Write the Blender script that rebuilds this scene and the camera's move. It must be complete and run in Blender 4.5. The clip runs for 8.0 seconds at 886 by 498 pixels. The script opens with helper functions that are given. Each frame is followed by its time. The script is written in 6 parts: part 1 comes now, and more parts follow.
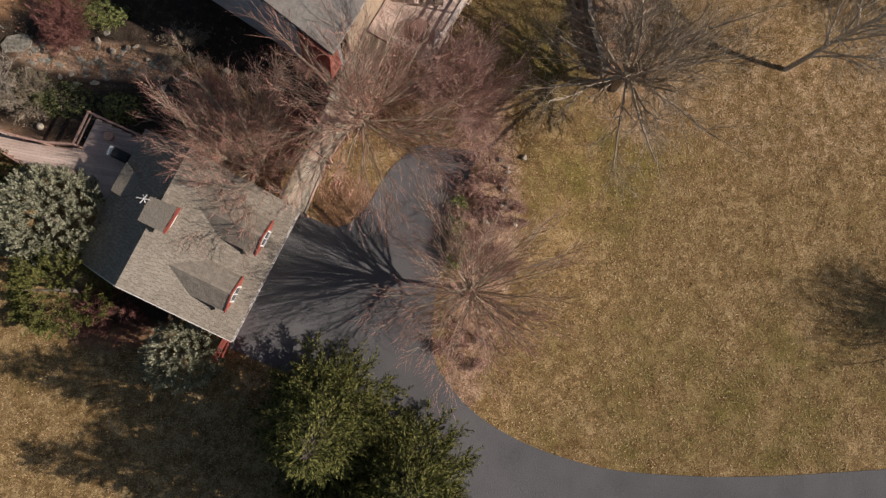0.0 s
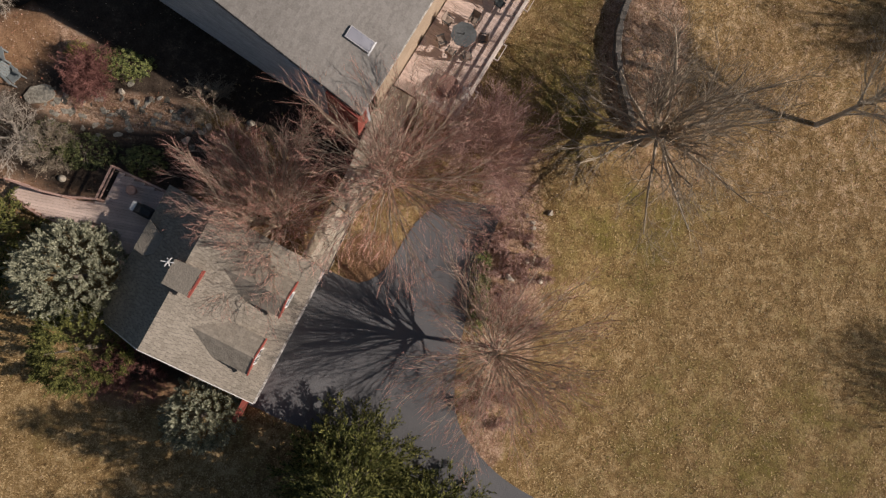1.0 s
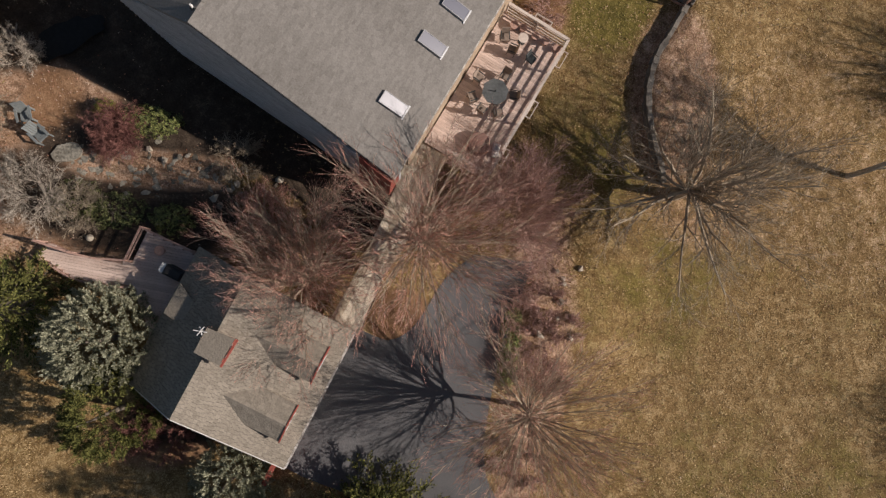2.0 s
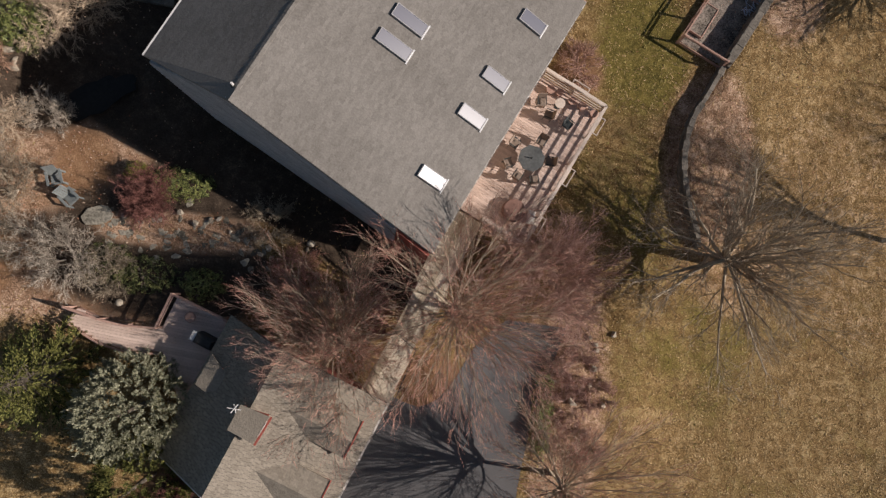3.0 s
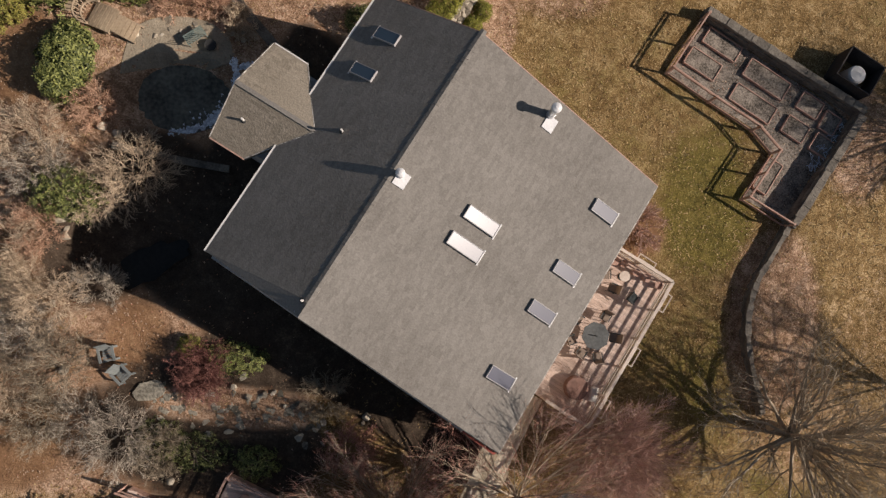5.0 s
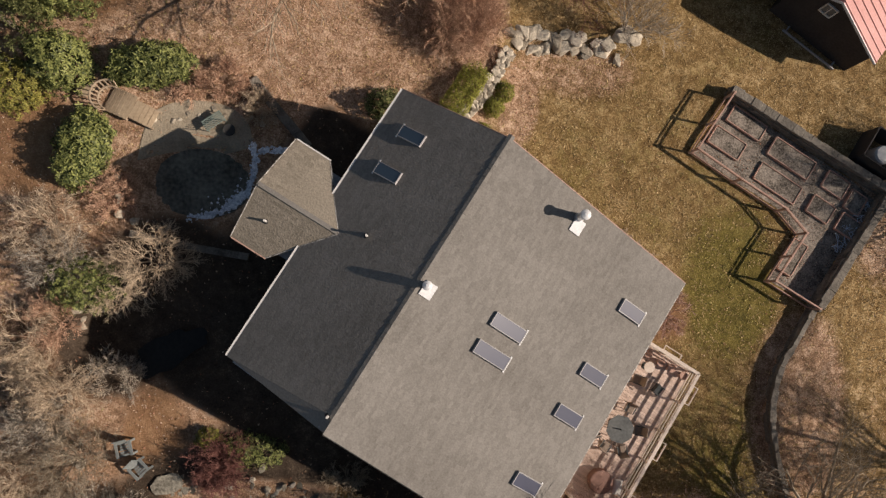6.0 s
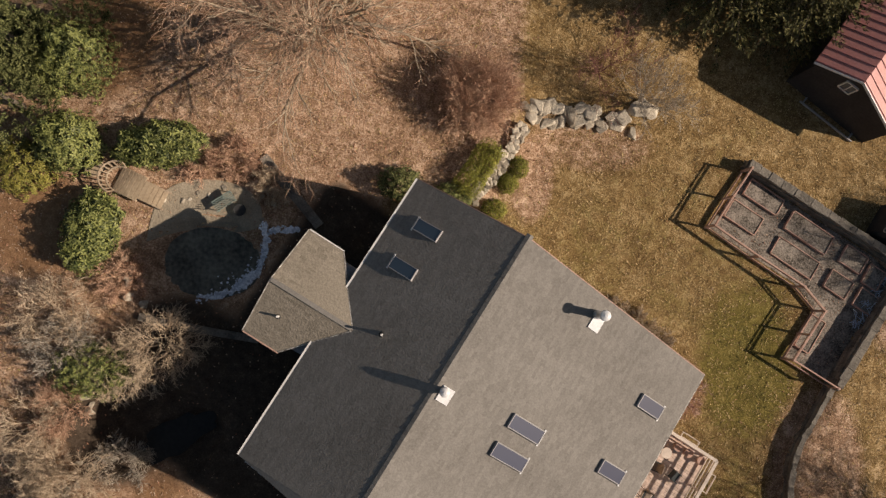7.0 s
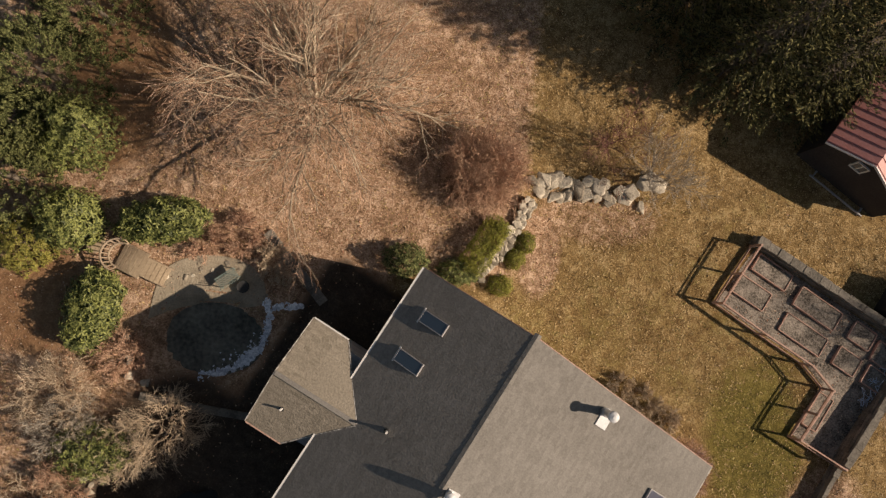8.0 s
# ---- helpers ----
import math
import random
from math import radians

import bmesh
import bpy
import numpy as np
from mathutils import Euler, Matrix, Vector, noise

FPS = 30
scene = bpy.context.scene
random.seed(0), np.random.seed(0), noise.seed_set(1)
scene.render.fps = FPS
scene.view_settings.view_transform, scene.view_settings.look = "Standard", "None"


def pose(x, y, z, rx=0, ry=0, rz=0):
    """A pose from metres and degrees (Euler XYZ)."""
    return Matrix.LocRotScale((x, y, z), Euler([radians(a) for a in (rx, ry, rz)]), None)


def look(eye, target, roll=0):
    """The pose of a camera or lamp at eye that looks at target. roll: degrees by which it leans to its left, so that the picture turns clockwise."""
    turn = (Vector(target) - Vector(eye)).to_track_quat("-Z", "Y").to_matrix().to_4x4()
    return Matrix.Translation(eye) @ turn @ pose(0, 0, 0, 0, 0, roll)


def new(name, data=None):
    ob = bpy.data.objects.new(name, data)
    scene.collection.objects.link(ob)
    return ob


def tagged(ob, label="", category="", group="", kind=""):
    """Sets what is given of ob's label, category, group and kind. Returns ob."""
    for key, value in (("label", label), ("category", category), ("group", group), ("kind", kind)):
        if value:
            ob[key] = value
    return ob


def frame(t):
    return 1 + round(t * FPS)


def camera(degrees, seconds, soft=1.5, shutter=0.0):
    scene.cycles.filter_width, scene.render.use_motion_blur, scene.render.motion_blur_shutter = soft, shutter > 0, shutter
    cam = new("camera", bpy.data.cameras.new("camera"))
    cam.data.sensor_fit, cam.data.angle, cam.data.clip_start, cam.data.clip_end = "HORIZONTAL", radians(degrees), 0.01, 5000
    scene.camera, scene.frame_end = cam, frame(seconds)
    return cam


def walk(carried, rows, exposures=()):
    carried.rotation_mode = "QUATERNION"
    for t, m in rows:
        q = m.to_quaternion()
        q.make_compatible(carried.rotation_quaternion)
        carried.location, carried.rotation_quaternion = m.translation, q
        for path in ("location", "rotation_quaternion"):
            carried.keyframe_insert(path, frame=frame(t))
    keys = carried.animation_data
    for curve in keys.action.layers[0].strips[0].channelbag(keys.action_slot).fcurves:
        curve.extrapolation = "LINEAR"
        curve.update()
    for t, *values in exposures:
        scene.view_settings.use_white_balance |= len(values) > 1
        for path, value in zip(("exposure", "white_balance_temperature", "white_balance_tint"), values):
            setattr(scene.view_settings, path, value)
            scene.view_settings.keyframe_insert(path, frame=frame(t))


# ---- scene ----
cam = camera(73.8, 8.0, soft=1.35)
PATH = [
    (0, (1.827, -2.049, 34.1), (1.97, -1.899, 32.11), 47.1),
    (0.5, (1.194, -0.517, 33.876), (1.332, -0.363, 31.887), 45.8),
    (1, (0.432, 1.026, 33.738), (0.566, 1.178, 31.748), 45.8),
    (1.5, (-0.429, 2.573, 33.639), (-0.297, 2.721, 31.649), 46.1),
    (3, (-3.375, 7.473, 33.203), (-3.247, 7.626, 31.213), 45.1),
    (3.5, (-4.333, 9.424, 33.046), (-4.209, 9.58, 31.056), 44.1),
    (4, (-5.3, 11.611, 32.943), (-5.178, 11.766, 30.953), 43.6),
    (4.5, (-6.279, 13.936, 32.857), (-6.158, 14.09, 30.866), 43.8),
    (6, (-8.72, 20.762, 32.557), (-8.603, 20.912, 30.566), 44.0),
    (6.5, (-9.356, 22.878, 32.434), (-9.237, 23.027, 30.443), 44.5),
    (7, (-9.853, 24.84, 32.318), (-9.735, 24.992, 30.327), 44.0),
    (7.5, (-10.248, 26.808, 32.249), (-10.129, 26.961, 30.259), 44.4),
    (8, (-10.61, 28.808, 32.232), (-10.49, 28.959, 30.241), 45.3),
]
walk(cam, [(t, look(eye, target, roll)) for t, eye, target, roll in PATH], [(0, 0.05, 6550, 10), (3, 0.07, 6550, 10), (4.5, 0.1, 6750, 10), (6, 0.12, 7050, 10), (7, 0.12, 7400, 10), (8, 0.12, 7800, 10)])

# ---- light ----
SUN_EL, SUN_AZ = 28.4, -6.0          # degrees above the horizon, degrees from +x towards +y
SUN_DIR = Vector((math.cos(radians(SUN_EL)) * math.cos(radians(SUN_AZ)),
                  math.cos(radians(SUN_EL)) * math.sin(radians(SUN_AZ)), math.sin(radians(SUN_EL))))
world = bpy.data.worlds.new("world")
scene.world = world
world.use_nodes = True
wt = world.node_tree
sky = wt.nodes.new("ShaderNodeTexSky")
sky.sky_type = "NISHITA"
sky.sun_disc = False
sky.sun_elevation = radians(SUN_EL)
sky.sun_rotation = radians(90 - SUN_AZ)
wt.links.new(sky.outputs[0], wt.nodes["Background"].inputs[0])
wt.nodes["Background"].inputs[1].default_value = 0.05
sun_data = bpy.data.lights.new("sun", "SUN")
sun_data.energy, sun_data.angle, sun_data.color = 5.0, radians(0.55), (1.0, 0.895, 0.83)
sun = new("sun", sun_data)
sun.rotation_euler = (-SUN_DIR).to_track_quat("-Z", "Y").to_euler()


# ---- materials ----
def material(name, dark, light, scale=6.0, rough=0.85, fine=40.0, bump=0.3, metal=0.0, island=0.0, randomly=0.0,
             spec=0.3, stretch=(1, 1, 1), bump_scale=None, mid=0.5, contrast=0.22):
    """A surface of two tones, mixed by coarse and fine noise in metres, with relief, and a shift from piece to piece."""
    m = bpy.data.materials.new(name)
    m.use_nodes = True
    nt = m.node_tree
    nodes, links = nt.nodes, nt.links
    bsdf = nodes["Principled BSDF"]
    geo = nodes.new("ShaderNodeNewGeometry")
    mapping = nodes.new("ShaderNodeMapping")
    mapping.inputs["Scale"].default_value = stretch
    links.new(geo.outputs["Position"], mapping.inputs[0])
    coarse = nodes.new("ShaderNodeTexNoise")
    coarse.inputs["Scale"].default_value = scale / 6.0
    coarse.inputs["Detail"].default_value = 5
    small = nodes.new("ShaderNodeTexNoise")
    small.inputs["Scale"].default_value = fine / 6.0
    small.inputs["Detail"].default_value = 3
    for n in (coarse, small):
        links.new(mapping.outputs[0], n.inputs["Vector"])
    mix = nodes.new("ShaderNodeMath")
    mix.operation = "MULTIPLY_ADD"
    mix.inputs[1].default_value = 0.5
    links.new(coarse.outputs[0], mix.inputs[0])
    half = nodes.new("ShaderNodeMath")
    half.operation = "MULTIPLY"
    half.inputs[1].default_value = 0.5
    links.new(small.outputs[0], half.inputs[0])
    links.new(half.outputs[0], mix.inputs[2])
    last = mix.outputs[0]
    for amount, source in ((island, geo.outputs["Random Per Island"]),
                           (randomly, nodes.new("ShaderNodeObjectInfo").outputs["Random"] if randomly else None)):
        if amount:
            shift = nodes.new("ShaderNodeMath")
            shift.operation = "MULTIPLY_ADD"
            shift.inputs[1].default_value = amount
            links.new(source, shift.inputs[0])
            links.new(last, shift.inputs[2])
            less = nodes.new("ShaderNodeMath")
            less.operation = "SUBTRACT"
            less.inputs[1].default_value = amount / 2
            links.new(shift.outputs[0], less.inputs[0])
            last = less.outputs[0]
    ramp = nodes.new("ShaderNodeValToRGB")
    ramp.color_ramp.elements[0].position = mid - contrast
    ramp.color_ramp.elements[1].position = mid + contrast
    ramp.color_ramp.elements[0].color = (*dark, 1)
    ramp.color_ramp.elements[1].color = (*light, 1)
    links.new(last, ramp.inputs[0])
    links.new(ramp.outputs[0], bsdf.inputs["Base Color"])
    bsdf.inputs["Roughness"].default_value = rough
    bsdf.inputs["Metallic"].default_value = metal
    bsdf.inputs["Specular IOR Level"].default_value = spec
    if bump:
        relief = nodes.new("ShaderNodeBump")
        relief.inputs["Strength"].default_value = bump
        relief.inputs["Distance"].default_value = 0.05
        links.new(small.outputs[0], relief.inputs["Height"])
        links.new(relief.outputs[0], bsdf.inputs["Normal"])
    return m


M_SHINGLE = material("roof_shingle", (0.17, 0.157, 0.14), (0.295, 0.275, 0.25), 1.5, 0.92, 70, 0.2, island=0.16, spec=0.15)
M_SHINGLE_G = material("garage_shingle", (0.19, 0.165, 0.13), (0.36, 0.315, 0.255), 1.0, 0.92, 70, 0.5, island=0.2, spec=0.15)
M_SIDING = material("weathered_siding", (0.27, 0.275, 0.28), (0.54, 0.545, 0.55), 7, 0.85, 50, 0.4, stretch=(1, 1, 4), contrast=0.17)
M_RED = material("barn_red_paint", (0.24, 0.055, 0.04), (0.40, 0.115, 0.085), 5, 0.75, 50, 0.2)
M_WHITE = material("white_paint", (0.62, 0.6, 0.56), (0.82, 0.8, 0.77), 6, 0.55, 60, 0.1)
M_METAL = material("galvanised_metal", (0.5, 0.5, 0.5), (0.75, 0.75, 0.75), 8, 0.4, 60, 0.1, metal=0.8)
M_FLASH = material("white_flashing", (0.55, 0.55, 0.56), (0.8, 0.8, 0.8), 8, 0.45, 60, 0.1)
M_FRAME = material("grey_metal_kerb", (0.28, 0.27, 0.27), (0.45, 0.44, 0.44), 8, 0.5, 60, 0.1)
M_GUTTER = material("weathered_gutter", (0.16, 0.14, 0.12), (0.72, 0.68, 0.62), 16, 0.6, 70, 0.2, contrast=0.1)
M_DARK = material("black_pipe", (0.02, 0.02, 0.02), (0.05, 0.05, 0.05), 8, 0.6, 60, 0.1)
M_DECK = material("deck_boards", (0.52, 0.39, 0.32), (0.78, 0.62, 0.53), 6, 0.8, 60, 0.3, randomly=0.3)
M_RAIL = material("rail_wood", (0.52, 0.43, 0.36), (0.78, 0.68, 0.59), 6, 0.75, 60, 0.2)
M_FENCE = material("fence_wood", (0.33, 0.19, 0.145), (0.61, 0.41, 0.33), 6, 0.85, 60, 0.3)
M_STONE = material("field_stone", (0.22, 0.185, 0.14), (0.64, 0.565, 0.45), 9, 0.9, 60, 0.8, randomly=0.4)
M_WALLSTONE = material("wall_stone", (0.085, 0.075, 0.062), (0.27, 0.24, 0.20), 9, 0.95, 60, 0.9, island=0.22)
M_ASPHALT = material("asphalt", (0.098, 0.097, 0.10), (0.155, 0.151, 0.15), 2.5, 0.9, 90, 0.4, spec=0.2)
M_BARK = material("bark", (0.10, 0.08, 0.06), (0.24, 0.20, 0.16), 20, 0.9, 90, 0.4)
M_LIMB = material("brown_limbs", (0.19, 0.145, 0.1), (0.56, 0.465, 0.345), 4, 0.85, 60, 0.2, island=0.3)
M_TWIG_RED = material("red_twigs", (0.27, 0.122, 0.094), (0.68, 0.365, 0.285), 4, 0.85, 60, 0, island=0.5)
M_TWIG_TAN = material("tan_twigs", (0.32, 0.24, 0.165), (0.64, 0.51, 0.37), 4, 0.85, 60, 0, island=0.3)
M_TWIG_GREY = material("grey_twigs", (0.2, 0.165, 0.13), (0.5, 0.44, 0.36), 4, 0.85, 60, 0, island=0.5)
M_NEEDLE = material("green_needles", (0.03, 0.038, 0.012), (0.215, 0.21, 0.065), 3, 0.8, 30, 0, island=0.6, spec=0.1)
M_NEEDLE_DARK = material("dark_needles", (0.022, 0.026, 0.012), (0.19, 0.175, 0.075), 3, 0.8, 30, 0, island=0.7, spec=0.1)
M_NEEDLE_BLUE = material("grey_green_needles", (0.15, 0.155, 0.1), (0.45, 0.44, 0.31), 3, 0.85, 30, 0, island=0.5, spec=0.05)
M_PALELIMB = material("pale_grey_limbs", (0.23, 0.19, 0.14), (0.58, 0.515, 0.41), 5, 0.85, 60, 0.2, island=0.3)
M_TWIG_MAUVE = material("mauve_twigs", (0.25, 0.148, 0.122), (0.58, 0.39, 0.325), 4, 0.85, 60, 0, island=0.4)
M_UNDER = material("roof_felt", (0.05, 0.045, 0.04), (0.10, 0.09, 0.08), 4, 0.95, 50, 0.2)
M_EVERGREEN = material("dark_evergreen", (0.035, 0.045, 0.018), (0.235, 0.245, 0.1), 3, 0.8, 30, 0, island=0.6, spec=0.1)
M_LEAF = material("evergreen_leaves", (0.055, 0.07, 0.02), (0.25, 0.265, 0.085), 4, 0.55, 30, 0, island=0.8, spec=0.3)
M_LEAF_YELLOW = material("yellowing_leaves", (0.10, 0.10, 0.02), (0.28, 0.25, 0.06), 4, 0.6, 30, 0, island=0.6)
M_BOX = material("boxwood_leaves", (0.085, 0.095, 0.015), (0.33, 0.31, 0.055), 4, 0.6, 30, 0, island=0.7)
M_TIN = material("red_tin_roof", (0.42, 0.17, 0.15), (0.62, 0.30, 0.28), 3, 0.5, 50, 0.1)
M_BARNWALL = material("dark_barn_boards", (0.026, 0.023, 0.023), (0.065, 0.056, 0.053), 5, 0.85, 50, 0.3)
M_SOIL = material("garden_soil", (0.06, 0.05, 0.04), (0.35, 0.30, 0.25), 8, 0.95, 60, 0.8, contrast=0.12)
M_GLASSY = material("table_top", (0.06, 0.064, 0.064), (0.15, 0.158, 0.155), 9, 0.55, 50, 0.05, spec=0.3)
M_IRON = material("dark_iron", (0.03, 0.035, 0.035), (0.08, 0.09, 0.09), 8, 0.5, 60, 0.1, metal=0.3)
M_BRIDGE = material("brown_bridge_wood", (0.25, 0.185, 0.125), (0.45, 0.355, 0.26), 6, 0.85, 60, 0.3)
M_TWIG_DARK = material("dark_red_twigs", (0.13, 0.055, 0.045), (0.30, 0.14, 0.115), 4, 0.85, 60, 0, island=0.4)
M_CAP = material("wall_capstone", (0.095, 0.084, 0.07), (0.27, 0.24, 0.2), 9, 0.95, 60, 0.8, randomly=0.15)
M_TWIG_WARM = material("warm_brown_twigs", (0.31, 0.175, 0.115), (0.60, 0.395, 0.275), 4, 0.85, 60, 0, island=0.5)
M_TWIG_BROWN = material("brown_twigs", (0.15, 0.115, 0.08), (0.38, 0.315, 0.23), 4, 0.85, 60, 0, island=0.4)
M_SLABROCK = material("weathered_slab", (0.10, 0.09, 0.07), (0.36, 0.33, 0.265), 7, 0.9, 45, 0.9, contrast=0.13, randomly=0.3)
M_FABRIC = material("brown_fabric", (0.18, 0.135, 0.105), (0.34, 0.27, 0.215), 8, 0.9, 60, 0.2)


def skylight_glass():
    """Dark glass whose coat normal is bent so a broad sun glint meets the camera."""
    m = bpy.data.materials.new("skylight_glass")
    m.use_nodes = True
    b = m.node_tree.nodes["Principled BSDF"]
    b.inputs["Base Color"].default_value = (0.055, 0.06, 0.10, 1)
    b.inputs["Roughness"].default_value = 0.15
    b.inputs["Specular IOR Level"].default_value = 0.5
    b.inputs["Coat Weight"].default_value = 1.0
    b.inputs["Coat Roughness"].default_value = 0.34
    # Set glint direction, not the pane's own tilt.
    glint_normal = m.node_tree.nodes.new("ShaderNodeCombineXYZ")
    for k, v in enumerate((0.503, -0.164, 0.849)):
        glint_normal.inputs[k].default_value = v
    m.node_tree.links.new(glint_normal.outputs[0], b.inputs["Coat Normal"])
    return m


def plain_glass():
    m = bpy.data.materials.new("window_glass")
    m.use_nodes = True
    b = m.node_tree.nodes["Principled BSDF"]
    # The sky's blue reflection is put into this base colour.
    b.inputs["Base Color"].default_value = (0.06, 0.088, 0.118, 1)
    b.inputs["Roughness"].default_value = 0.08
    b.inputs["Specular IOR Level"].default_value = 0.9
    return m


M_GLASS = skylight_glass()
M_GLASS_PLAIN = plain_glass()
# Near-black: the courtyard's full shade is put into this water's colour.
M_SHADEWATER = material("shaded_pond_water", (0.012, 0.013, 0.013), (0.03, 0.03, 0.028), 4, 0.6, 30, 0.1, spec=0.15)
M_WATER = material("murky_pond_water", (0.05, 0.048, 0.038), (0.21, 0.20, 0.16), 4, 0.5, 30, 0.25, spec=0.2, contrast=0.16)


# ---- mesh helpers ----
class Soup:
    """Collects faces of one mesh."""

    def __init__(self):
        self.v, self.f = [], []

    def poly(self, pts):
        n = len(self.v)
        self.v += [tuple(p) for p in pts]
        self.f.append(tuple(range(n, n + len(pts))))

    def prism(self, bottom, top):
        """A closed body between two rings of as many points."""
        n, k = len(self.v), len(bottom)
        self.v += [tuple(p) for p in bottom] + [tuple(p) for p in top]
        self.f.append(tuple(range(n + k - 1, n - 1, -1)))
        self.f.append(tuple(range(n + k, n + 2 * k)))
        self.f += [(n + i, n + (i + 1) % k, n + k + (i + 1) % k, n + k + i) for i in range(k)]

    def box(self, c, s, turn=0.0, tilt=None, bevel=0.0):
        m = Matrix.Rotation(turn, 3, "Z")
        if tilt is not None:
            m = m @ tilt
        x, y, z = s[0] / 2, s[1] / 2, s[2] / 2
        c = Vector(c)
        if bevel <= 0:
            ring = [(-x, -y), (x, -y), (x, y), (-x, y)]
            self.prism([c + m @ Vector((a, b, -z)) for a, b in ring], [c + m @ Vector((a, b, z)) for a, b in ring])
            return
        e = min(bevel, x * 0.45, y * 0.45, z * 0.9)
        ring = [(-x, -y), (x, -y), (x, y), (-x, y)]
        inner = [(-x + e, -y + e), (x - e, -y + e), (x - e, y - e), (-x + e, y - e)]
        n = len(self.v)
        for rr, zz in ((ring, -z), (ring, z - e), (inner, z)):
            self.v += [tuple(c + m @ Vector((a, b, zz))) for a, b in rr]
        self.f.append((n + 3, n + 2, n + 1, n))
        for k in (0, 4):
            self.f += [(n + k + i, n + k + (i + 1) % 4, n + k + 4 + (i + 1) % 4, n + k + 4 + i) for i in range(4)]
        self.f.append((n + 8, n + 9, n + 10, n + 11))

    def bar(self, a, b, w, h):
        """A straight squared timber from a to b."""
        a, b = Vector(a), Vector(b)
        d = (b - a).normalized()
        side = d.cross(Vector((0, 0, 1)))
        side = Vector((1, 0, 0)) if side.length < 1e-4 else side.normalized()
        up = side.cross(d)
        ring = [side * (i * w / 2) + up * (j * h / 2) for i, j in ((-1, -1), (1, -1), (1, 1), (-1, 1))]
        self.prism([a + r for r in ring], [b + r for r in ring])

    def tube(self, pts, radii, sides):
        n, k = len(self.v), len(pts)
        for i, p in enumerate(pts):
            d = (pts[min(i + 1, k - 1)] - pts[max(i - 1, 0)])
            d = d.normalized() if d.length > 1e-6 else Vector((0, 0, 1))
            s = d.cross(Vector((0.31, 0.17, 0.93)))
            s = s.normalized() if s.length > 1e-4 else Vector((1, 0, 0))
            w = d.cross(s)
            for j in range(sides):
                a = 2 * math.pi * j / sides
                q = p + (s * math.cos(a) + w * math.sin(a)) * radii[i]
                self.v.append((q.x, q.y, q.z))
        for i in range(k - 1):
            for j in range(sides):
                a, b = n + i * sides + j, n + i * sides + (j + 1) % sides
                self.f.append((a, b, b + sides, a + sides))
        self.f.append(tuple(range(n + (k - 1) * sides, n + k * sides)))
        self.f.append(tuple(range(n + sides - 1, n - 1, -1)))

    def mesh(self, name, mat):
        me = bpy.data.meshes.new(name)
        me.from_pydata(self.v, [], self.f)
        me.materials.append(mat)
        me.update()
        return me


def part(name, soup, mat, parent=None, label="", smooth=False):
    me = soup.mesh(name, mat)
    if smooth:
        me.shade_smooth()
    ob = new(name, me)
    ob.parent = parent
    return tagged(ob, label)


def thing(name, label, category, m=None, group="", kind=""):
    ob = new(name)
    ob.empty_display_size = 0.3
    if m is not None:
        ob.matrix_world = m
    return tagged(ob, label, category, group, kind)


def frame_at(x, y, ux, uy):
    """Local y along (ux, uy), local x to its right, z up; the heights stay the world's."""
    l = math.hypot(ux, uy)
    ux, uy = ux / l, uy / l
    return Matrix(((uy, ux, 0, x), (-ux, uy, 0, y), (0, 0, 1, 0), (0, 0, 0, 1)))


def smooth01(a, b, t):
    t = min(1.0, max(0.0, (t - a) / (b - a)))
    return t * t * (3 - 2 * t)


# ---- ground ----
HEIGHTS = [(19, 4, 0.0), (15, 2, 0.0), (7, 3, 0.75), (7, 6, 0.8), (12, -11, -0.1), (0, -8, 0.1), (1, 0, 0.35),
           (-2, 4, 0.85), (-8, -7, 0.6), (-16, -6, 0.9), (-18, 5.5, 1.45), (-14, 7, 1.5), (-19, 10, 1.65), (-24, 13, 1.9),
           (-24, 18, 1.9), (-18, 27, 1.7), (-25, 28, 2.0), (-13, 32, 1.6), (-7, 34, 1.5), (-16, 40, 1.8), (5, 30, 0.75),
           (1, 27, 0.7), (-1, 33, 0.75), (8, 20, 0.6), (10, 15, 0.6), (0, 39, 1.3), (14, 37, 0.8), (35, 15, 0.1)]
HX = np.array(HEIGHTS)
RET = [(14.0, 22.0), (13.1, 20.2), (12.3, 18.65), (11.95, 16.8), (12.05, 15.2), (12.5, 13.4), (13.05, 11.8)]


def ret_x(y):
    """The line of the curved retaining wall and of the garden wall beyond it."""
    if y > 22.0:
        return 14.0 + (y - 22.0) * 0.55
    for (xa, ya), (xb, yb) in zip(RET, RET[1:]):
        if yb <= y <= ya:
            return xa + (xb - xa) * (ya - y) / (ya - yb)
    return 13.05


def ground_z(x, y):
    d = (HX[:, 0] - x) ** 2 + (HX[:, 1] - y) ** 2 + 1.5
    w = d ** -1.6
    z = float((w * HX[:, 2]).sum() / w.sum())
    side = x - ret_x(y)
    band = smooth01(10.5, 13.5, y) * (1 - smooth01(28.0, 30.5, y))
    if side > 0:
        z += band * 0.42 * (1 - smooth01(1.0, 8.0, side))
    for px, py, rx, ry, deep in ((-19.9, 25.2, 3.0, 2.2, 0.75), (-21.3, 16.6, 3.6, 2.3, 0.8)):
        q = math.hypot((x - px) / rx, (y - py) / ry)
        z -= deep * (1 - smooth01(0.75, 1.1, q))
    return z + 0.04 * noise.noise((x * 0.5, y * 0.5, 0.0))


